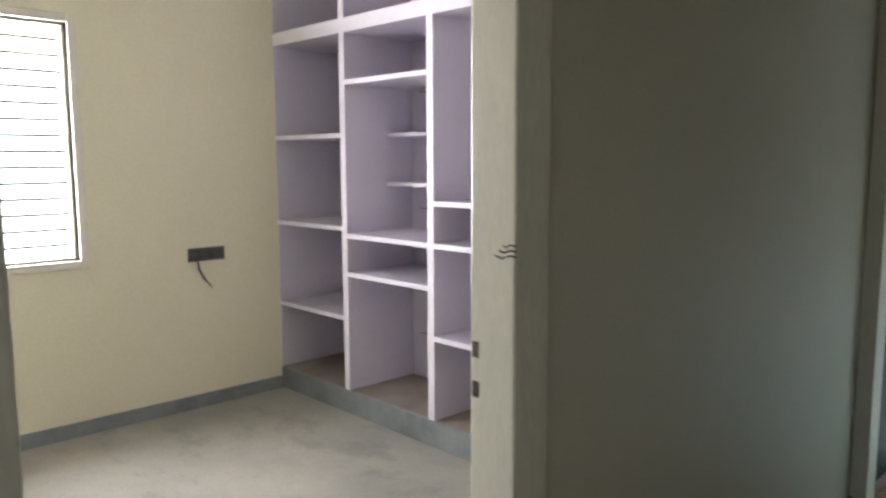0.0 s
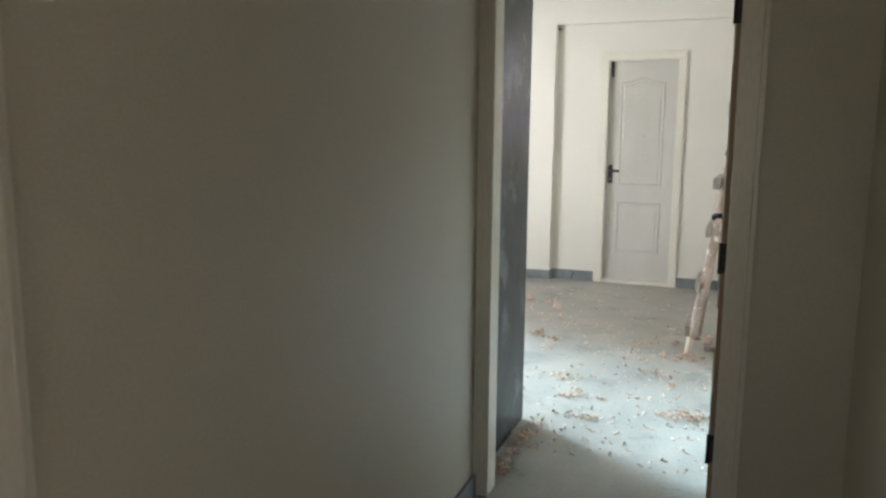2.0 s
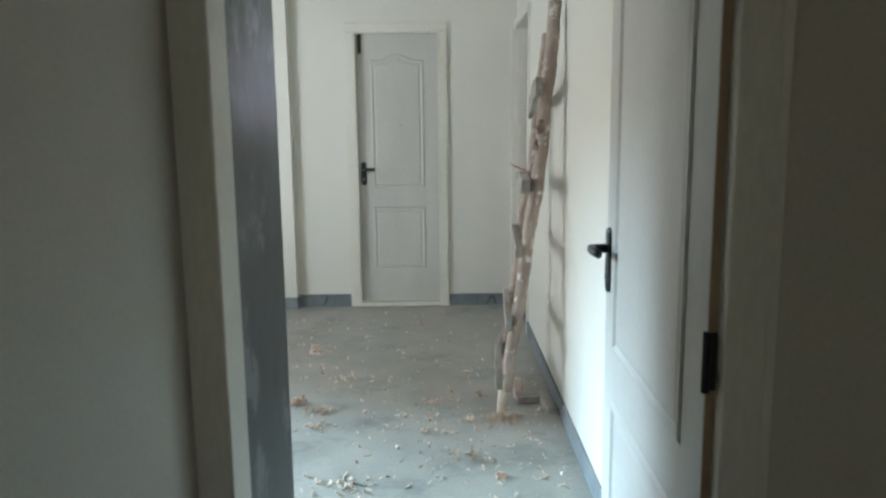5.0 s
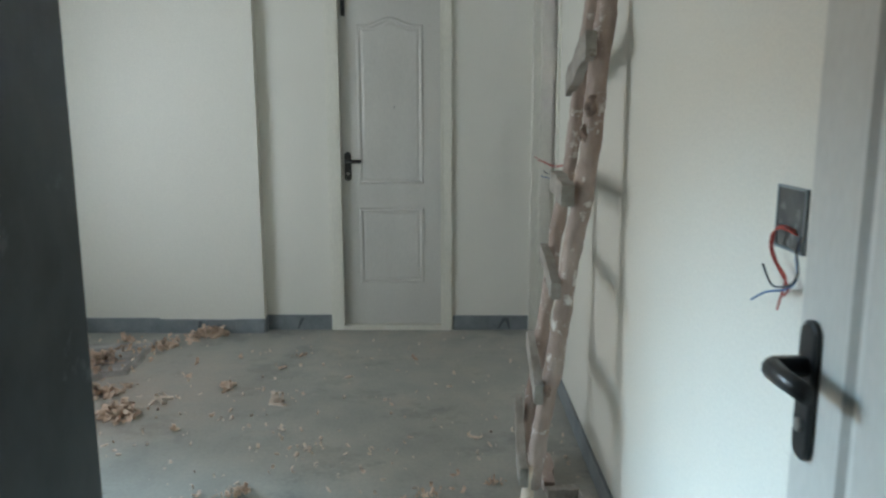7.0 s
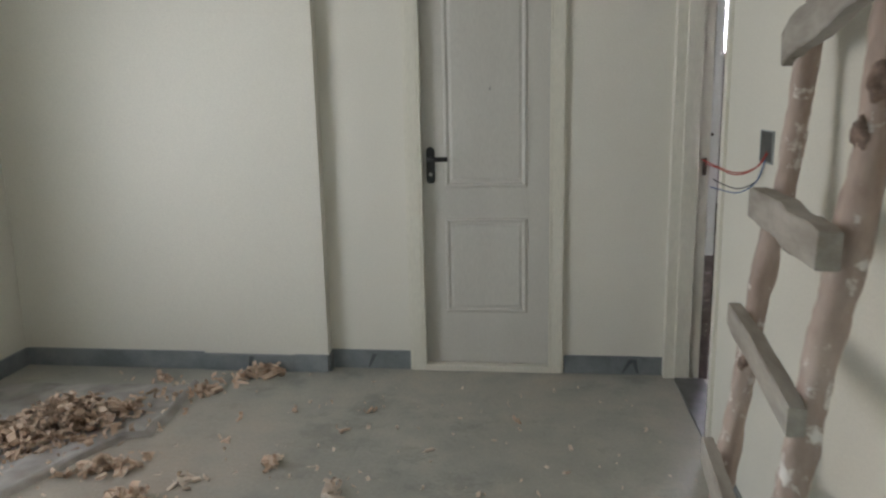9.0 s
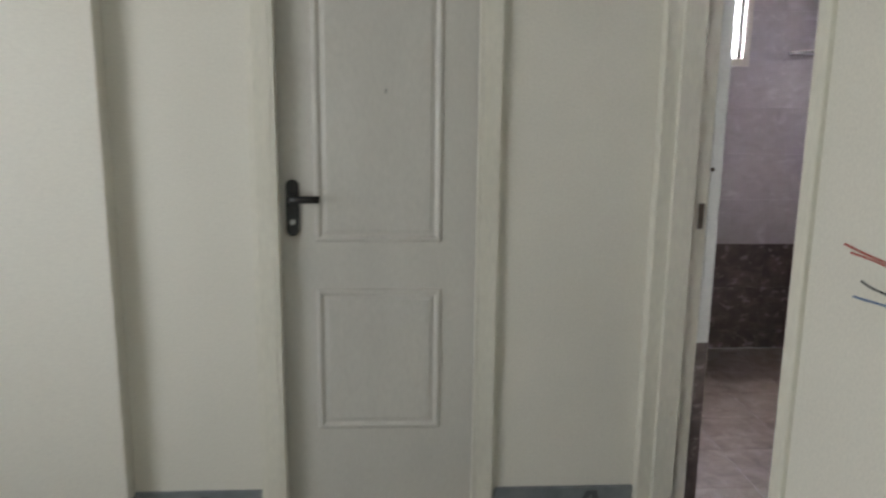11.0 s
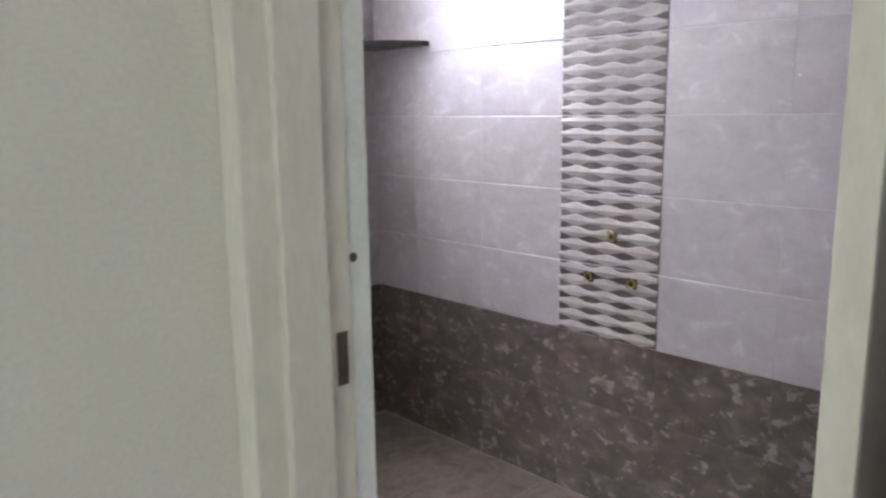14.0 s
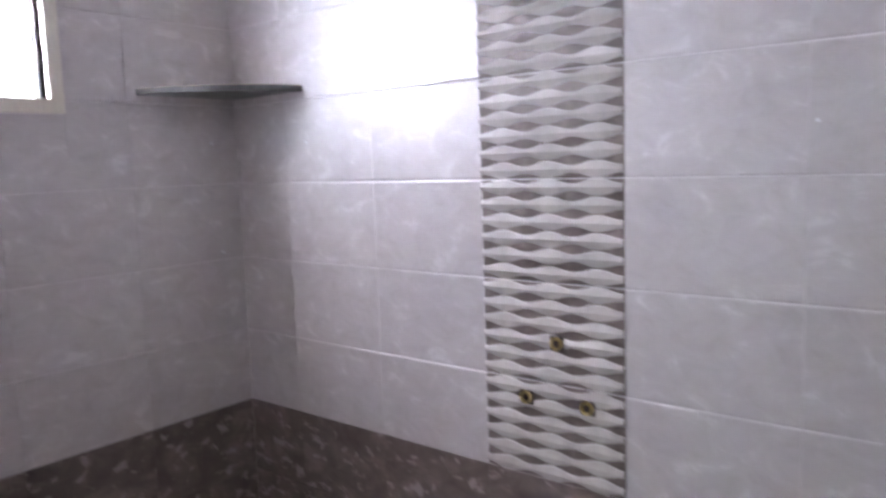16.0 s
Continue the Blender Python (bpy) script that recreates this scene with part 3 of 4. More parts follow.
P1, P2, P3, W = -2.048, -1.372, -0.69, 0.021
part("plinth", boxes((SHX, 0.11, SHY + 0.002, BACK, 0, 0.128), bevel=0.003), CEMENT, unit, "rough grey cement plinth")
part("side", boxes((SHX, SHX + 0.006, SHY + 0.004, BACK, 0.134, TOP)), LILAC, unit)
part("plinth_top", boxes((SHX, 0.11, SHY + 0.012, BACK, 0.128, 0.134)), DUSTY, unit, "dusty brown plinth floor")
for x in (P1, P2, P3):
    slab("post", x - W, x + W, 0.134, 2.045)
    slab("post", x - W, x + W, 2.118, TOP)
slab("beam", SHX, 0.11, 2.045, 2.118)
for x0, x1, levels in ((SHX, P1 - W, (0.53, 1.02, 1.517)), (P1 + W, P2 - W, (0.778, 0.985, 1.79)), (P2 + W, P3 - W, (0.54, 0.985, 1.185)), (P3 + W, 0.11, (0.53, 1.0, 1.5))):
    for z in levels:
        slab("shelf", x0, x1, z - 0.012, z + 0.012)
for z in (1.255, 1.522):
    slab("half_shelf", P1 + W, P2 - W, z - 0.010, z + 0.010, -4.975)
for z in (0.56, 1.16, 1.70):
    bm = bmesh.new()
    tube(bm, [(P2 - 0.018, SHY + 0.002, z), (P2 - 0.05, SHY - 0.02, z + 0.002)], 0.002, 6)
    part("wire_end", bm, RUST, unit)

# socket hole in the bedroom wall
sock = thing("socket_box", (SHX, -5.72, 0.87), "empty metal socket box with loose wire", "socket box")
part("box_hole", boxes((SHX, SHX + 0.003, -5.826, -5.616, 0.834, 0.902), bevel=0.001), BOX, sock)
part("box_rim", boxes((SHX, SHX + 0.006, -5.830, -5.826, 0.830, 0.906), (SHX, SHX + 0.006, -5.616, -5.612, 0.830, 0.906), (SHX, SHX + 0.006, -5.826, -5.616, 0.902, 0.906), (SHX, SHX + 0.006, -5.826, -5.616, 0.830, 0.834)), CEMENT, sock)
for k, (dy, dz) in enumerate(((0.0, 0.0), (0.008, -0.02))):
    bm = bmesh.new()
    tube(bm, [(SHX + 0.004, -5.775, 0.845), (SHX + 0.03, -5.785 + dy, 0.79), (SHX + 0.035, -5.755 + dy, 0.73), (SHX + 0.03, -5.715 + dy, 0.695 + dz)], 0.003, 6)
    part("wire", bm, RUST if k else BLACK_WIRE, sock)

# ---- cupboard of dark stone beside the room's doorway ----
cup = thing("stone_cupboard", (-0.9, -4.1, 0), "dark mottled stone cupboard end beside the doorway", "cupboard")
part("side_slab", boxes((0.232, 0.26, SY, -3.727, 0, TOP), bevel=0.002), SLAB, cup, "dark smeared stone slab")
part("body", boxes((LX, 0.232, SY, -3.75, 0, TOP)), CREAM, cup)

# ---- ladder ----
ladder = thing("pole_ladder", (0.95, -2.1, 0), "rough wooden pole ladder leaning on the wall", "ladder")


def pole(name, stations, seed, label=""):
    rng = random.Random(seed)
    bm = bmesh.new()
    rings, sides, steps = [], 16, 90
    (x0, y0, z0, r0), (x1, y1, z1, r1) = stations[0], stations[-1]
    for i in range(steps + 1):
        u = i / steps
        z = z0 + (z1 - z0) * u
        for a, b in zip(stations, stations[1:]):
            if a[2] <= z <= b[2] + 1e-6:
                k = (z - a[2]) / (b[2] - a[2])
                x, y, r = (a[n] + (b[n] - a[n]) * k for n in (0, 1, 3))
                break
        x += 0.006 * math.sin(7 * u + seed) + 0.003 * math.sin(19 * u + seed)
        y += 0.007 * math.sin(6 * u + 2 * seed)
        ring = []
        for k in range(sides):
            a = 2 * math.pi * k / sides
            lump = 1 + 0.36 * noise.noise((3 * math.cos(a) + seed, 3 * math.sin(a), z * 9)) + 0.2 * noise.noise((6 * math.cos(a), 6 * math.sin(a) + seed, z * 30))
            ring.append(bm.verts.new((x + r * lump * math.cos(a), y + r * lump * math.sin(a), z)))
        rings.append(ring)
    for a, b in zip(rings, rings[1:]):
        for k in range(sides):
            bm.faces.new((a[k], a[(k + 1) % sides], b[(k + 1) % sides], b[k]))
    bm.faces.new(rings[0][::-1])
    bm.faces.new(rings[-1])
    return part(name, bm, BARK, ladder, label, smooth=True)


near_rail = pole("rail", [(0.988, -2.285, 0.12, 0.027), (1.066, -2.272, 0.60, 0.029), (1.128, -2.262, 1.10, 0.031), (1.212, -2.245, 1.93, 0.029)], 3)
far_rail = pole("rail", [(0.995, -1.845, 0.0, 0.021), (1.070, -1.835, 0.53, 0.024), (1.155, -1.83, 1.14, 0.025), (1.222, -1.825, 1.84, 0.022)], 8)
bm = bmesh.new()
tube(bm, [(0.962, -2.300, 0.0), (0.970, -2.295, 0.08), (0.985, -2.288, 0.20)], 0.022, 10, [0.018, 0.022, 0.020])
part("foot_peg", bm, CHIP_PALE, ladder, "pale freshly cut peg at the foot", smooth=True)


def lump_bar(a, b, w, h, seed, taper=0.9):
    """A hewn length of wood from a to b."""
    rng = random.Random(seed)
    a, b = Vector(a), Vector(b)
    way = (b - a).normalized()
    side = Vector((1, 0, 0)) - way * way.x
    side.normalize()
    up = way.cross(side)
    bm = bmesh.new()
    rings, steps = [], 14
    corners = ((-1, -0.9), (-0.88, -1), (0.88, -1), (1, -0.9), (1, 0.9), (0.88, 1), (-0.88, 1), (-1, 0.9))
    for i in range(steps + 1):
        u = i / steps
        k = 1 - (1 - taper) * abs(2 * u - 1) ** 4
        mid = a + (b - a) * u + side * (0.22 * w * noise.noise((u * 3, seed, 1.5))) + up * (0.16 * h * noise.noise((u * 4, seed, 7.5)))
        rings.append([bm.verts.new(mid + side * (c * w / 2 * k * rng.uniform(0.94, 1.04)) + up * (d * h / 2 * k * rng.uniform(0.94, 1.04))) for c, d in corners])
    for r, s in zip(rings, rings[1:]):
        for k in range(8):
            bm.faces.new((r[k], r[(k + 1) % 8], s[(k + 1) % 8], s[k]))
    bm.faces.new(rings[0][::-1])
    bm.faces.new(rings[-1])
    bmesh.ops.recalc_face_normals(bm, faces=bm.faces)
    return bm


for n, (xn, zn, xf, zf, w, h) in enumerate(((1.130, 1.56, 1.160, 1.46, 0.035, 0.085), (1.078, 1.10, 1.110, 1.11, 0.045, 0.075), (1.045, 0.805, 1.078, 0.835, 0.035, 0.06), (1.000, 0.465, 1.030, 0.48, 0.032, 0.075), (0.955, 0.17, 0.985, 0.22, 0.032, 0.075))):
    part("rung", lump_bar((xn, -2.325, zn), (xf, -1.775, zf), w, h, 20 + n), SAWN, ladder)
for n, (x, y, z, r) in enumerate(((1.133, -2.272, 1.285, 0.017), (1.145, -2.285, 1.375, 0.018), (1.030, -2.297, 0.46, 0.013), (1.085, -1.85, 0.74, 0.012))):
    bm = bmesh.new()
    bmesh.ops.create_icosphere(bm, subdivisions=3, radius=r)
    for v in bm.verts:
        v.co *= 1 + 0.55 * noise.noise(v.co * 70 + Vector((5 * n, 0, 0))) + 0.3 * noise.noise(v.co * 150 + Vector((0, n, 0)))
        v.co.z *= 1.7
    bm.transform(pose(x, y, z))
    part("knot", bm, KNOT, ladder, "dark branch knot", smooth=True)

# offcuts beside the ladder
for n, (a, b, w, h) in enumerate((((1.075, -2.10, 0.024), (1.085, -1.86, 0.024), 0.045, 0.045), ((1.06, -2.14, 0.02), (1.175, -2.12, 0.02), 0.04, 0.035), ((1.19, -2.14, 0.018), (1.205, -2.30, 0.018), 0.04, 0.035))):
    tagged(linked("timber_offcut", lump_bar(a, b, w, h, 60 + n), SAWN if n else BARK), "short rough timber offcut on the cement floor", "offcut", "offcuts by the ladder")


# ---- switch boxes with loose wires on the east wall ----
def switch_box(y0, y1, z0, z1, wires, label):
    ob = thing("switch_box", (RX, (y0 + y1) / 2, z0), label, "switch box")
    part("box_hole", boxes((RX - 0.003, RX, y0, y1, z0, z1), bevel=0.001), BOX, ob)
    part("box_rim", boxes((RX - 0.005, RX, y0 - 0.004, y0, z0 - 0.004, z1 + 0.004), (RX - 0.005, RX, y1, y1 + 0.004, z0 - 0.004, z1 + 0.004), (RX - 0.005, RX, y0, y1, z1, z1 + 0.004), (RX - 0.005, RX, y0, y1, z0 - 0.004, z0)), CEMENT, ob)
    for mat, pts in wires:
        bm = bmesh.new()
        smooth = []
        pts = [Vector(q) for q in pts]
        for i in range(len(pts) - 1):
            p0, p1, p2, p3 = pts[max(i - 1, 0)], pts[i], pts[i + 1], pts[min(i + 2, len(pts) - 1)]
            for k in range(5):
                u = k / 5
                smooth.append(0.5 * ((2 * p1) + (p2 - p0) * u + (2 * p0 - 5 * p1 + 4 * p2 - p3) * u * u + (3 * p1 - p0 - 3 * p2 + p3) * u ** 3))
        smooth.append(pts[-1])
        tube(bm, smooth, 0.0018, 6)
        part("wire", bm, mat, ob, smooth=True)
    return ob


switch_box(-1.385, -1.275, 1.160, 1.245, (
    (RED_WIRE, ((1.255, -1.345, 1.185), (1.232, -1.33, 1.145), (1.185, -1.295, 1.125), (1.135, -1.255, 1.142), (1.096, -1.232, 1.161))),
    (RED_WIRE, ((1.255, -1.34, 1.19), (1.228, -1.325, 1.140), (1.185, -1.285, 1.118), (1.14, -1.245, 1.136), (1.112, -1.225, 1.146))),
    (BLACK_WIRE, ((1.255, -1.32, 1.165), (1.243, -1.305, 1.105), (1.20, -1.27, 1.075), (1.155, -1.235, 1.088), (1.136, -1.222, 1.100))),
    (BLUE_WIRE, ((1.255, -1.325, 1.165), (1.238, -1.305, 1.098), (1.20, -1.265, 1.062), (1.155, -1.23, 1.068), (1.130, -1.215, 1.074)))),
    "dark metal switch box with loose red and blue wires")
switch_box(-3.475, -3.380, 1.135, 1.230, (
    (RED_WIRE, ((1.255, -3.450, 1.165), (1.242, -3.440, 1.172), (1.240, -3.412, 1.165), (1.240, -3.402, 1.135), (1.240, -3.425, 1.110), (1.240, -3.458, 1.092), (1.240, -3.445, 1.055), (1.240, -3.437, 1.035))),
    (RED_WIRE, ((1.255, -3.455, 1.160), (1.238, -3.430, 1.168), (1.235, -3.406, 1.150), (1.237, -3.408, 1.122), (1.238, -3.440, 1.100), (1.240, -3.470, 1.080), (1.242, -3.452, 1.062))),
    (BLACK_WIRE, ((1.255, -3.470, 1.160), (1.243, -3.480, 1.140), (1.240, -3.498, 1.110), (1.238, -3.480, 1.086), (1.240, -3.420, 1.070), (1.238, -3.398, 1.080), (1.236, -3.379, 1.100))),
    (BLUE_WIRE, ((1.255, -3.465, 1.155), (1.246, -3.475, 1.130), (1.243, -3.490, 1.100), (1.240, -3.465, 1.076), (1.236, -3.400, 1.056), (1.230, -3.358, 1.033)))),
    "dark metal switch box with tangled loose wires")

# hook near the top of the recess
hook = bmesh.new()
tube(hook, [(-0.425, -0.002, 2.375), (-0.425, -0.03, 2.375), (-0.40, -0.035, 2.372)], 0.010, 8)
tagged(linked("wall_hook", hook, RUST), "small dark stub of pipe on the wall", "pipe stub")


# ---- shavings and the plastic sheet ----
def shaving(bm, rng, x, y, z, size):
    """One curled strip or a splinter."""
    turn = Matrix.Translation((x, y, z)) @ Euler((rng.uniform(-0.5, 0.5), rng.uniform(-0.5, 0.5), rng.uniform(0, 6.28))).to_matrix().to_4x4()
    if rng.random() < 0.6:
        n, w, r, arc = 5, size * rng.uniform(0.3, 0.6), size * rng.uniform(0.3, 0.6), rng.uniform(1.2, 4.0)
        a = [[bm.verts.new(turn @ Vector((r * math.sin(arc * k / n) + 0.2 * size * k / n, s * w / 2, r * (1 - math.cos(arc * k / n)) * 0.8))) for k in range(n + 1)] for s in (-1, 1)]
        for k in range(n):
            bm.faces.new((a[0][k], a[0][k + 1], a[1][k + 1], a[1][k]))
    else:
        made = bmesh.ops.create_cube(bm, size=1.0)["verts"]
        l, w, h = size * rng.uniform(0.8, 1.7), size * rng.uniform(0.25, 0.6), size * rng.uniform(0.12, 0.35)
        for v in made:
            v.co = turn @ Vector((v.co.x * l * rng.uniform(0.6, 1), v.co.y * w * rng.uniform(0.5, 1), v.co.z * h + h / 2))


def pile(x, y, rx, ry, count, high, size, mat, seed, label, turn=0.0):
    rng = random.Random(seed)
    bm = bmesh.new()
    c, s = math.cos(radians(turn)), math.sin(radians(turn))
    for _ in range(count):
        d, a = min(1.3, abs(rng.gauss(0, 0.55))), rng.uniform(0, 6.28)
        u, v = rx * d * math.cos(a), ry * d * math.sin(a)
        shaving(bm, rng, x + c * u - s * v, y + s * u + c * v, rng.random() * high * max(0, 1 - d), (1.35 if y > -2.0 else 1.0) * size * rng.uniform(0.5, 1.3))
    return tagged(linked("shavings_pile", bm, mat), label, "wood shavings", kind="stuff")


for n, (x, y, rx, ry, count, high, size, mat, turn) in enumerate((
        (-1.42, -0.84, 0.42, 0.25, 820, 0.13, 0.033, CHIP_RED, 40), (-1.40, -0.83, 0.40, 0.24, 420, 0.15, 0.030, CHIP, 40), (-1.62, -1.02, 0.22, 0.14, 260, 0.06, 0.034, CHIP_RED, 30),
        (-0.78, -0.16, 0.17, 0.055, 120, 0.04, 0.036, CHIP, 25), (-0.97, -0.40, 0.12, 0.045, 55, 0.03, 0.034, CHIP, 25), (-1.22, -0.25, 0.10, 0.04, 20, 0.02, 0.03, CHIP, 10), (-1.10, -0.30, 0.10, 0.04, 16, 0.01, 0.022, CHIP_PALE, 0),
        (-1.04, -1.16, 0.17, 0.07, 95, 0.04, 0.036, CHIP, 25), (-0.80, -1.40, 0.11, 0.10, 120, 0.045, 0.034, CHIP, 0), (-0.66, -1.20, 0.09, 0.07, 16, 0.012, 0.03, CHIP_PALE, 0), (-0.92, -1.03, 0.05, 0.04, 14, 0.02, 0.022, CHIP, 0),
        (-0.40, -1.06, 0.045, 0.035, 18, 0.03, 0.036, CHIP, 0), (-0.11, -1.24, 0.04, 0.03, 11, 0.02, 0.036, CHIP_PALE, 0), (-0.05, -2.12, 0.10, 0.06, 46, 0.03, 0.024, CHIP, 10),
        (0.96, -2.36, 0.15, 0.09, 100, 0.03, 0.026, CHIP, 10), (0.63, -2.12, 0.11, 0.06, 26, 0.012, 0.024, CHIP, 20), (0.88, -2.03, 0.07, 0.05, 22, 0.015, 0.022, CHIP, 0),
        (0.09, -2.22, 0.10, 0.05, 24, 0.015, 0.024, CHIP, 0), (0.08, -2.42, 0.13, 0.08, 30, 0.008, 0.02, CHIP_PALE, 0), (0.28, -3.0, 0.16, 0.12, 44, 0.008, 0.022, CHIP_PALE, 0),
        (0.42, -3.30, 0.14, 0.08, 44, 0.012, 0.024, CHIP_PALE, 20), (1.02, -3.42, 0.19, 0.12, 200, 0.02, 0.020, CHIP, 0), (0.33, -3.98, 0.07, 0.26, 130, 0.03, 0.026, CHIP, 0),
        (0.33, -4.30, 0.05, 0.12, 40, 0.02, 0.024, CHIP, 0), (0.55, -3.62, 0.16, 0.10, 40, 0.01, 0.022, CHIP_PALE, 0), (0.80, -2.75, 0.2, 0.15, 36, 0.006, 0.022, CHIP_RED, 0), (0.12, -1.75, 0.10, 0.06, 14, 0.008, 0.022, CHIP_PALE, 0))):
    pile(x, y, rx, ry, count, high, size, mat, 100 + n, "loose curled wood shavings on the cement floor", turn)

rng = random.Random(5)
bm = bmesh.new()
for _ in range(760):
    x, y = rng.uniform(-1.6, 1.2), -0.1 - 4.0 * rng.random() ** 0.75
    if x < 0.28 and y < -3.70:
        continue
    shaving(bm, rng, x, y, 0.0, rng.uniform(0.008, 0.030))
for _ in range(330):
    x, y = rng.uniform(0.28, 1.18), rng.uniform(-4.1, -2.2)
    shaving(bm, rng, x, y, 0.0, rng.uniform(0.010, 0.028))
tagged(linked("scattered_shavings", bm, CHIP_PALE), "small wood shavings strewn over the cement floor", "wood shavings", kind="stuff")

for n in range(26):
    bm = bmesh.new()
    x, y = rng.uniform(-0.7, 1.0), rng.uniform(-3.7, -0.5)
    for k in range(4):
        shaving(bm, rng, x + rng.uniform(-0.012, 0.012), y + rng.uniform(-0.012, 0.012), 0.002, rng.uniform(0.022, 0.042))
    tagged(linked("wood_shaving", bm, CHIP if n % 3 else CHIP_PALE), "curled wood shaving lying on the cement floor", "wood shaving", "loose shavings")

# crumpled clear sheet under the big pile
bm = bmesh.new()
NX, NY = 80, 40
grid = []
for i in range(NX + 1):
    row = []
    for j in range(NY + 1):
        u, v = i / NX, j / NY
        left, right = Vector((-2.0, -1.55 + 1.2 * v)), Vector((-1.30 + 0.40 * v ** 0.8 if v < 0.5 else -0.975 - 0.10 * (v - 0.5), -1.45 + 1.15 * v))
        q = left.lerp(right, u)
        wob = 0.03 * noise.noise((u * 4, v * 5, 3))
        edge = min(1, 8 * min(u, 1 - u, v, 1 - v))
        z = 0.004 + 0.020 * abs(noise.noise((q.x * 5, q.y * 5, 1))) * edge + 0.004 * abs(noise.noise((q.x * 18, q.y * 18, 5))) + 0.030 * max(0.0, 1 - abs(u - 0.975) / 0.025)
        row.append(bm.verts.new((q.x + wob, q.y + wob, z)))
    grid.append(row)
for i in range(NX):
    for j in range(NY):
        bm.faces.new((grid[i][j], grid[i + 1][j], grid[i + 1][j + 1], grid[i][j + 1]))
tagged(linked("plastic_sheet", bm, FILM, True), "crumpled clear plastic sheet spread under wood shavings", "plastic sheet")

# ---- bathroom fittings ----
def corner_shelf(cx, cy, sx, sy, label):
    ob = thing("corner_shelf", (cx, cy, 1.632), label, "shelf", "bathroom corner shelves")

    def plate(name, r, z0, z1, mat, note=""):
        bm = bmesh.new()
        outline = [(0, 0)] + [(r * math.cos(a) * (1 - 0.10 * math.sin(2 * a)), r * math.sin(a) * (1 - 0.10 * math.sin(2 * a))) for a in [math.pi / 2 * k / 12 for k in range(13)]]
        low = [bm.verts.new((cx + sx * u, cy + sy * v, z0)) for u, v in outline]
        high = [bm.verts.new((cx + sx * u, cy + sy * v, z1)) for u, v in outline]
        bm.faces.new(low)
        bm.faces.new(high)
        for k in range(len(low)):
            j = (k + 1) % len(low)
            bm.faces.new((low[k], low[j], high[j], high[k]))
        bmesh.ops.recalc_face_normals(bm, faces=bm.faces)
        part(name, bm, mat, ob, note)

    plate("slab", 0.345, 1.632, 1.650, SHELF_STONE)
    # added beige reflector, meant to warm the tiles above the shelf
    plate("bounce_layer", 0.335, 1.650, 1.6525, SAND, "added sandy layer that bounces warm light")


corner_shelf(BX1, BY1, -1, -1, "grey stone corner shelf with an added sandy top layer")
corner_shelf(BX1, BY0, -1, 1, "grey stone corner shelf with an added sandy top layer")


def glint_dome(x, y, z, way, r):
    """A bright dome added for a glint on a tiled wall that faces along way."""
    bm = bmesh.new()
    bmesh.ops.create_uvsphere(bm, u_segments=14, v_segments=8, radius=r)
    bmesh.ops.delete(bm, geom=[v for v in bm.verts if v.co.z < -r * 0.3], context="VERTS")
    for v in bm.verts:
        v.co.z *= 0.6
    bm.transform(look((x, y, z), (x - way[0], y - way[1], z)))
    tagged(linked("glint_dome", bm, CHROME, True), "small added chrome dome standing for a glint on the tiles", "screw", "bathroom wall screws")


# domes added where bright glints sit on the tiles
for y, z, r in ((1.34, 1.478, 0.004), (-0.095, 1.46, 0.0035), (-0.385, 1.436, 0.0075), (-0.47, 1.455, 0.005), (-0.395, 1.36, 0.003)):
    glint_dome(BX1, y, z, (-1, 0), r)
for x, z in ((2.745, 1.488), (2.761, 1.132)):
    glint_dome(x, BY1, z, (0, -1), 0.005)


def pipe_end(y, z, label):
    ob = thing("pipe_outlet", (BX1, y, z), label, "pipe outlet", "capless pipe outlets")
    part("cut_hole", boxes((BX1 - 0.0085, BX1 - 0.006, y - 0.019, y + 0.019, z - 0.017, z + 0.017)), RUST, ob, "chipped square hole in the tile")
    bm = bmesh.new()
    rings = []
    for r, x in ((0.016, 0.004), (0.016, 0.016), (0.0105, 0.016), (0.0105, 0.008)):
        rings.append([bm.verts.new((BX1 - x, y + r * math.cos(2 * math.pi * k / 14), z + r * math.sin(2 * math.pi * k / 14))) for k in range(14)])
    for a, b in zip(rings, rings[1:]):
        for k in range(14):
            bm.faces.new((a[k], a[(k + 1) % 14], b[(k + 1) % 14], b[k]))
    bmesh.ops.recalc_face_normals(bm, faces=bm.faces)
    part("socket", bm, BRASS, ob, "open brass threaded socket")
    bm = bmesh.new()
    tube(bm, [(BX1 - 0.009, y, z), (BX1 - 0.0095, y, z)], 0.0104, 14)
    part("bore", bm, RUST, ob)


for y, z in ((0.466, 0.962), (0.555, 0.815), (0.386, 0.816), (-0.231, 0.492)):
    pipe_end(y, z, "open brass pipe outlet in a tiled wall")


# ---- bathroom tiles, one object each ----
def tile_mesh(w, h, t, mat, name):
    """A tile in the y-z plane, its face towards -x, corner at the origin."""
    ease = 0.0008 if mat == DARK_TILE else min(0.0036, h / 4)
    deep = ease * 0.6
    profile = ((t, 0), (deep, 0), (deep * 0.26, ease * 0.45), (0, ease), (0, h - ease), (deep * 0.26, h - ease * 0.45), (deep, h), (t, h))
    bm = bmesh.new()
    near, far = [[bm.verts.new((x, y, z)) for x, z in profile] for y in (0, w)]
    for k in range(len(profile)):
        j = (k + 1) % len(profile)
        bm.faces.new((near[k], near[j], far[j], far[k]))
    bm.faces.new(near[::-1])
    bm.faces.new(far)
    bmesh.ops.recalc_face_normals(bm, faces=bm.faces)
    data = bpy.data.meshes.new(name)
    bm.to_mesh(data)
    bm.free()
    data.materials.append(mat)
    return data


MESHES = {}
JOINT = 0.0026


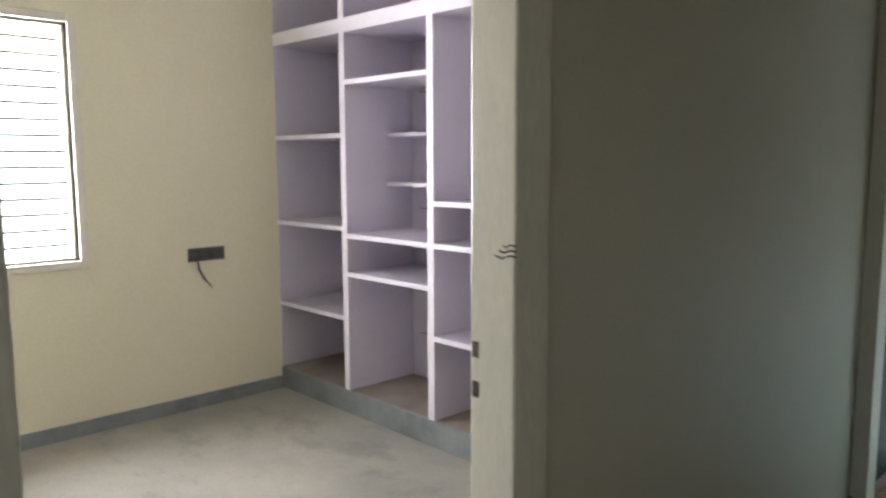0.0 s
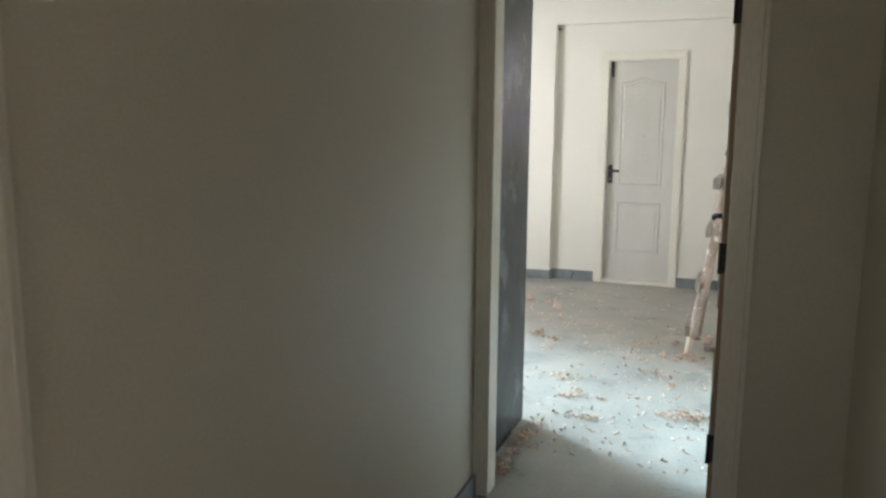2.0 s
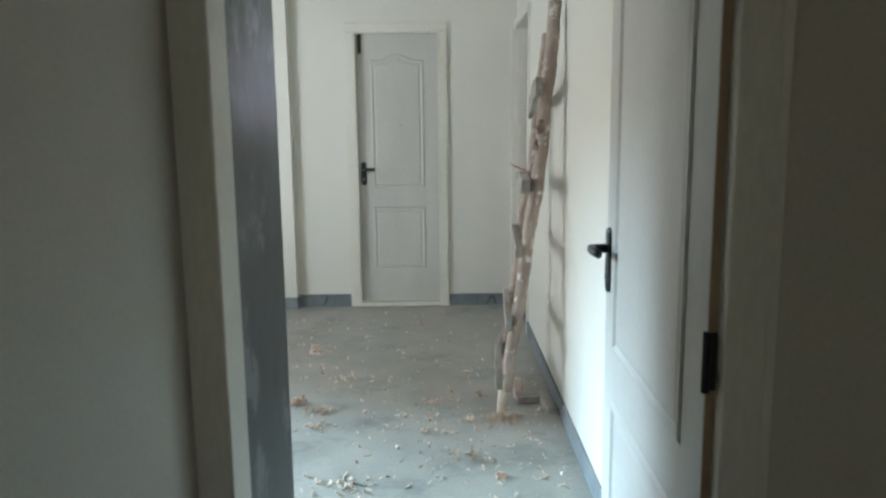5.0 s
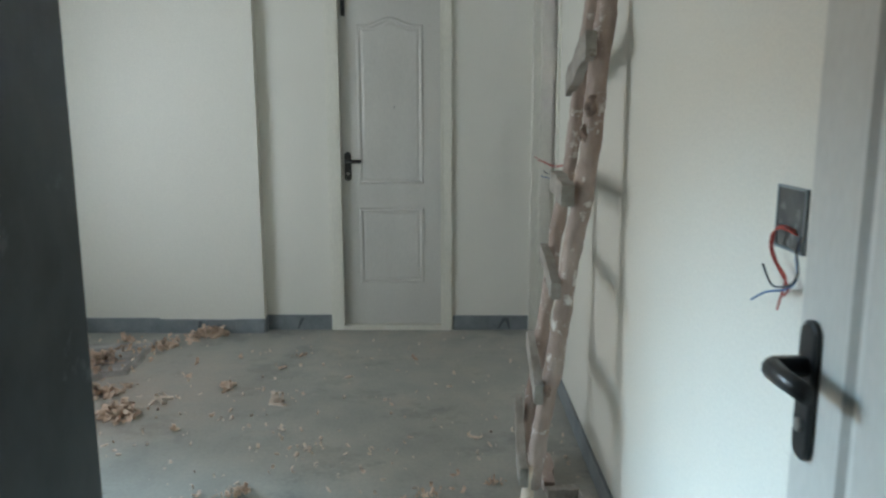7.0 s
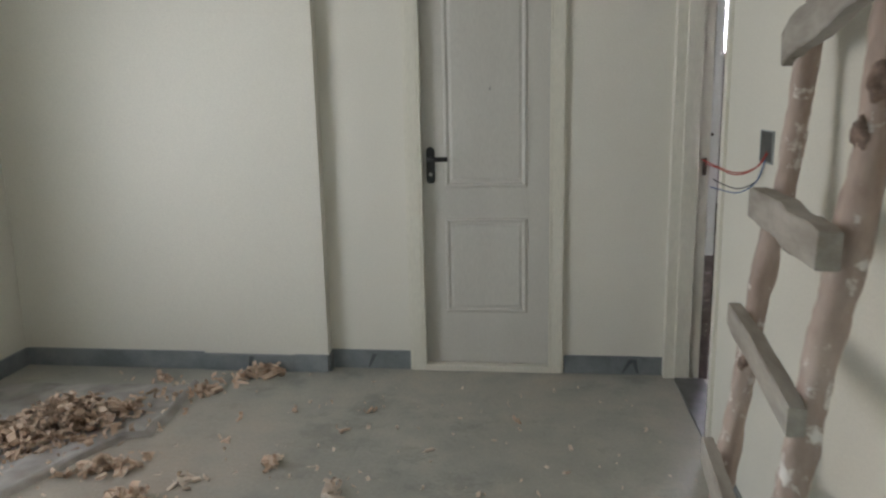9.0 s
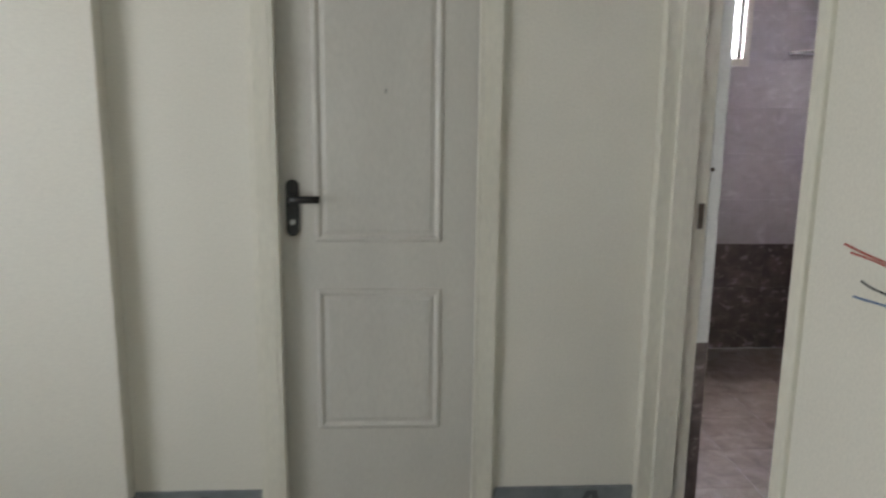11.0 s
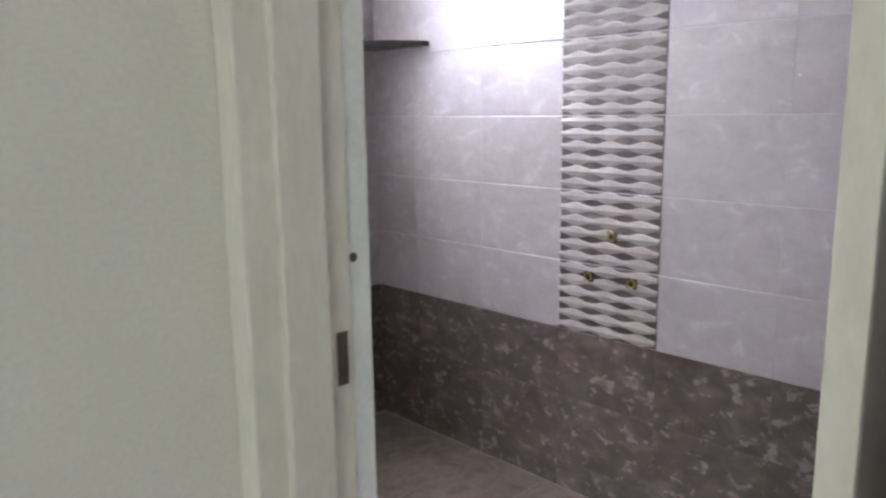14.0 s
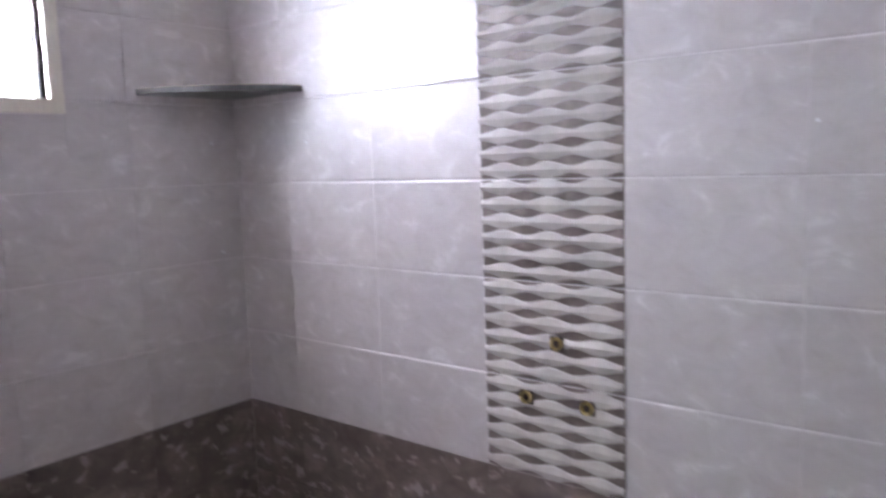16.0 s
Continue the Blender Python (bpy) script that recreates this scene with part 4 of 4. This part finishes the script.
def lay(parent, m, u0, u1, z0, z1, mat, t=0.012, name="tile"):
    gap = 0.0008
    w, h = u1 - u0 - gap, z1 - z0 - (gap if mat == DARK_TILE else JOINT)
    if w < 0.012 or h < 0.012:
        return None
    key = (round(w, 3), round(h, 3), mat.name, t)
    if key not in MESHES:
        MESHES[key] = tile_mesh(w, h, t, mat, name)
    ob = new(name, MESHES[key])
    ob.parent = parent
    ob.matrix_world = m @ pose(0, u0 + gap / 2, z0 + gap / 2)
    return ob


ROWS = [-0.142 + 0.25 * k for k in range(14)]


def tiled(parent, m, cuts, holes=(), t=0.012, skip=()):
    """Rows of tiles between the cuts along the wall, cut round the holes."""
    for u0, u1 in zip(cuts, cuts[1:]):
        for z0, z1 in zip(ROWS, ROWS[1:]):
            z0, z1 = max(z0, 0.0), min(z1, TOP)
            mat = DARK_TILE if z1 <= 0.61 else TILE
            if any(abs(u0 - a) < 0.01 for a in skip) and z0 >= 0.6:
                continue
            pieces = [(u0, u1, z0, z1)]
            for hu0, hu1, hz0, hz1 in holes:
                cut = []
                for a, b, c, d in pieces:
                    if b <= hu0 or a >= hu1 or d <= hz0 or c >= hz1:
                        cut.append((a, b, c, d))
                        continue
                    if a < hu0:
                        cut.append((a, hu0, c, d))
                    if b > hu1:
                        cut.append((hu1, b, c, d))
                    mid0, mid1 = max(a, hu0), min(b, hu1)
                    if c < hz0:
                        cut.append((mid0, mid1, c, hz0))
                    if d > hz1:
                        cut.append((mid0, mid1, hz1, d))
                pieces = cut
            for a, b, c, d in pieces:
                lay(parent, m, a, b, c, d, mat, t)


bpy.context.view_layer.update()
east, north = bpy.data.objects["wall_bath_east"], bpy.data.objects["wall_bath_north"]
south, west = bpy.data.objects["wall_bath_south"], bpy.data.objects["wall_east"]
tiled(east, pose(BX1, 0, 0), [BY0, -0.453, -0.080, 0.293, 0.682, 1.062, 1.435, BY1], skip=(0.293,))
# the north wall's tiles run leftwards from its corner
tiled(north, pose(BX1, BY1, 0, 0, 0, 90), [0.0, 0.375, 0.75, 1.125, 1.42], holes=((BX1 - 2.24 - 0.04, BX1 - 1.65 + 0.04, 1.57, 2.26),))
tiled(south, pose(BX0, BY0, 0, 0, 0, -90), [0.0, 0.295, 0.67, 1.045, 1.42])
tiled(west, pose(BX0, 0, 0, 0, 0, 180), [-1.69, -1.405, -1.03, -0.655, -0.28, 0.0, 0.77], holes=((-0.0005, 0.86, 0, 2.15),), t=0.02)

# relief tiles: pale ribbons over a taupe ground
PITCH = 0.25 / 6


def ribbons():
    bm = bmesh.new()
    w, n = 0.389 - JOINT, 36
    for row in range(6):
        mid = PITCH * (row + 0.5) - JOINT / 2
        lines = []
        for level, out in ((-1.0, 0.0008), (-0.92, 0.0035), (0.0, 0.0085), (0.90, 0.0055), (1.0, 0.0008)):
            line = []
            for k in range(n + 1):
                u = k / n
                gap = PITCH * (0.315 + 0.275 * math.cos(2 * math.pi * (3 * u)))
                half = (PITCH - gap) / 2
                line.append(bm.verts.new((-out, u * w, mid + level * half)))
            lines.append(line)
        for a, b in zip(lines, lines[1:]):
            for k in range(n):
                bm.faces.new((a[k], a[k + 1], b[k + 1], b[k]))
    bmesh.ops.recalc_face_normals(bm, faces=bm.faces)
    data = bpy.data.meshes.new("ribbons")
    bm.to_mesh(data)
    bm.free()
    data.materials.append(RIBBON)
    return data


RIBBONS = ribbons()
for z0, z1 in zip(ROWS, ROWS[1:]):
    if z0 < 0.6 or z1 > TOP:
        continue
    ground = lay(east, pose(BX1, 0, 0), 0.293, 0.682, z0, z1, DECOR_DARK, 0.012, "relief_tile")
    ob = new("ribbons", RIBBONS)
    ob.parent = ground
    ob.matrix_world = pose(BX1, 0.293 + JOINT / 2, z0 + JOINT / 2)

bath_floor = bpy.data.objects["floor_bath"]
for i in range(5):
    for j in range(9):
        x0, x1 = BX0 + 0.30 * i, min(BX0 + 0.30 * (i + 1), BX1)
        y0, y1 = BY0 + 0.30 * j, min(BY0 + 0.30 * (j + 1), BY1)
        key = ("floor", round(x1 - x0, 3), round(y1 - y0, 3))
        if x1 - x0 < 0.02 or y1 - y0 < 0.02:
            continue
        if key not in MESHES:
            bm = boxes((0, x1 - x0 - 0.002, 0, y1 - y0 - 0.002, -0.008, 0.0), bevel=0.0008)
            MESHES[key] = bpy.data.meshes.new("floor_tile")
            bm.to_mesh(MESHES[key])
            bm.free()
            MESHES[key].materials.append(FLOOR_TILE)
        ob = new("floor_tile", MESHES[key])
        ob.parent = bath_floor
        ob.location = (x0 + 0.001, y0 + 0.001, 0.0)
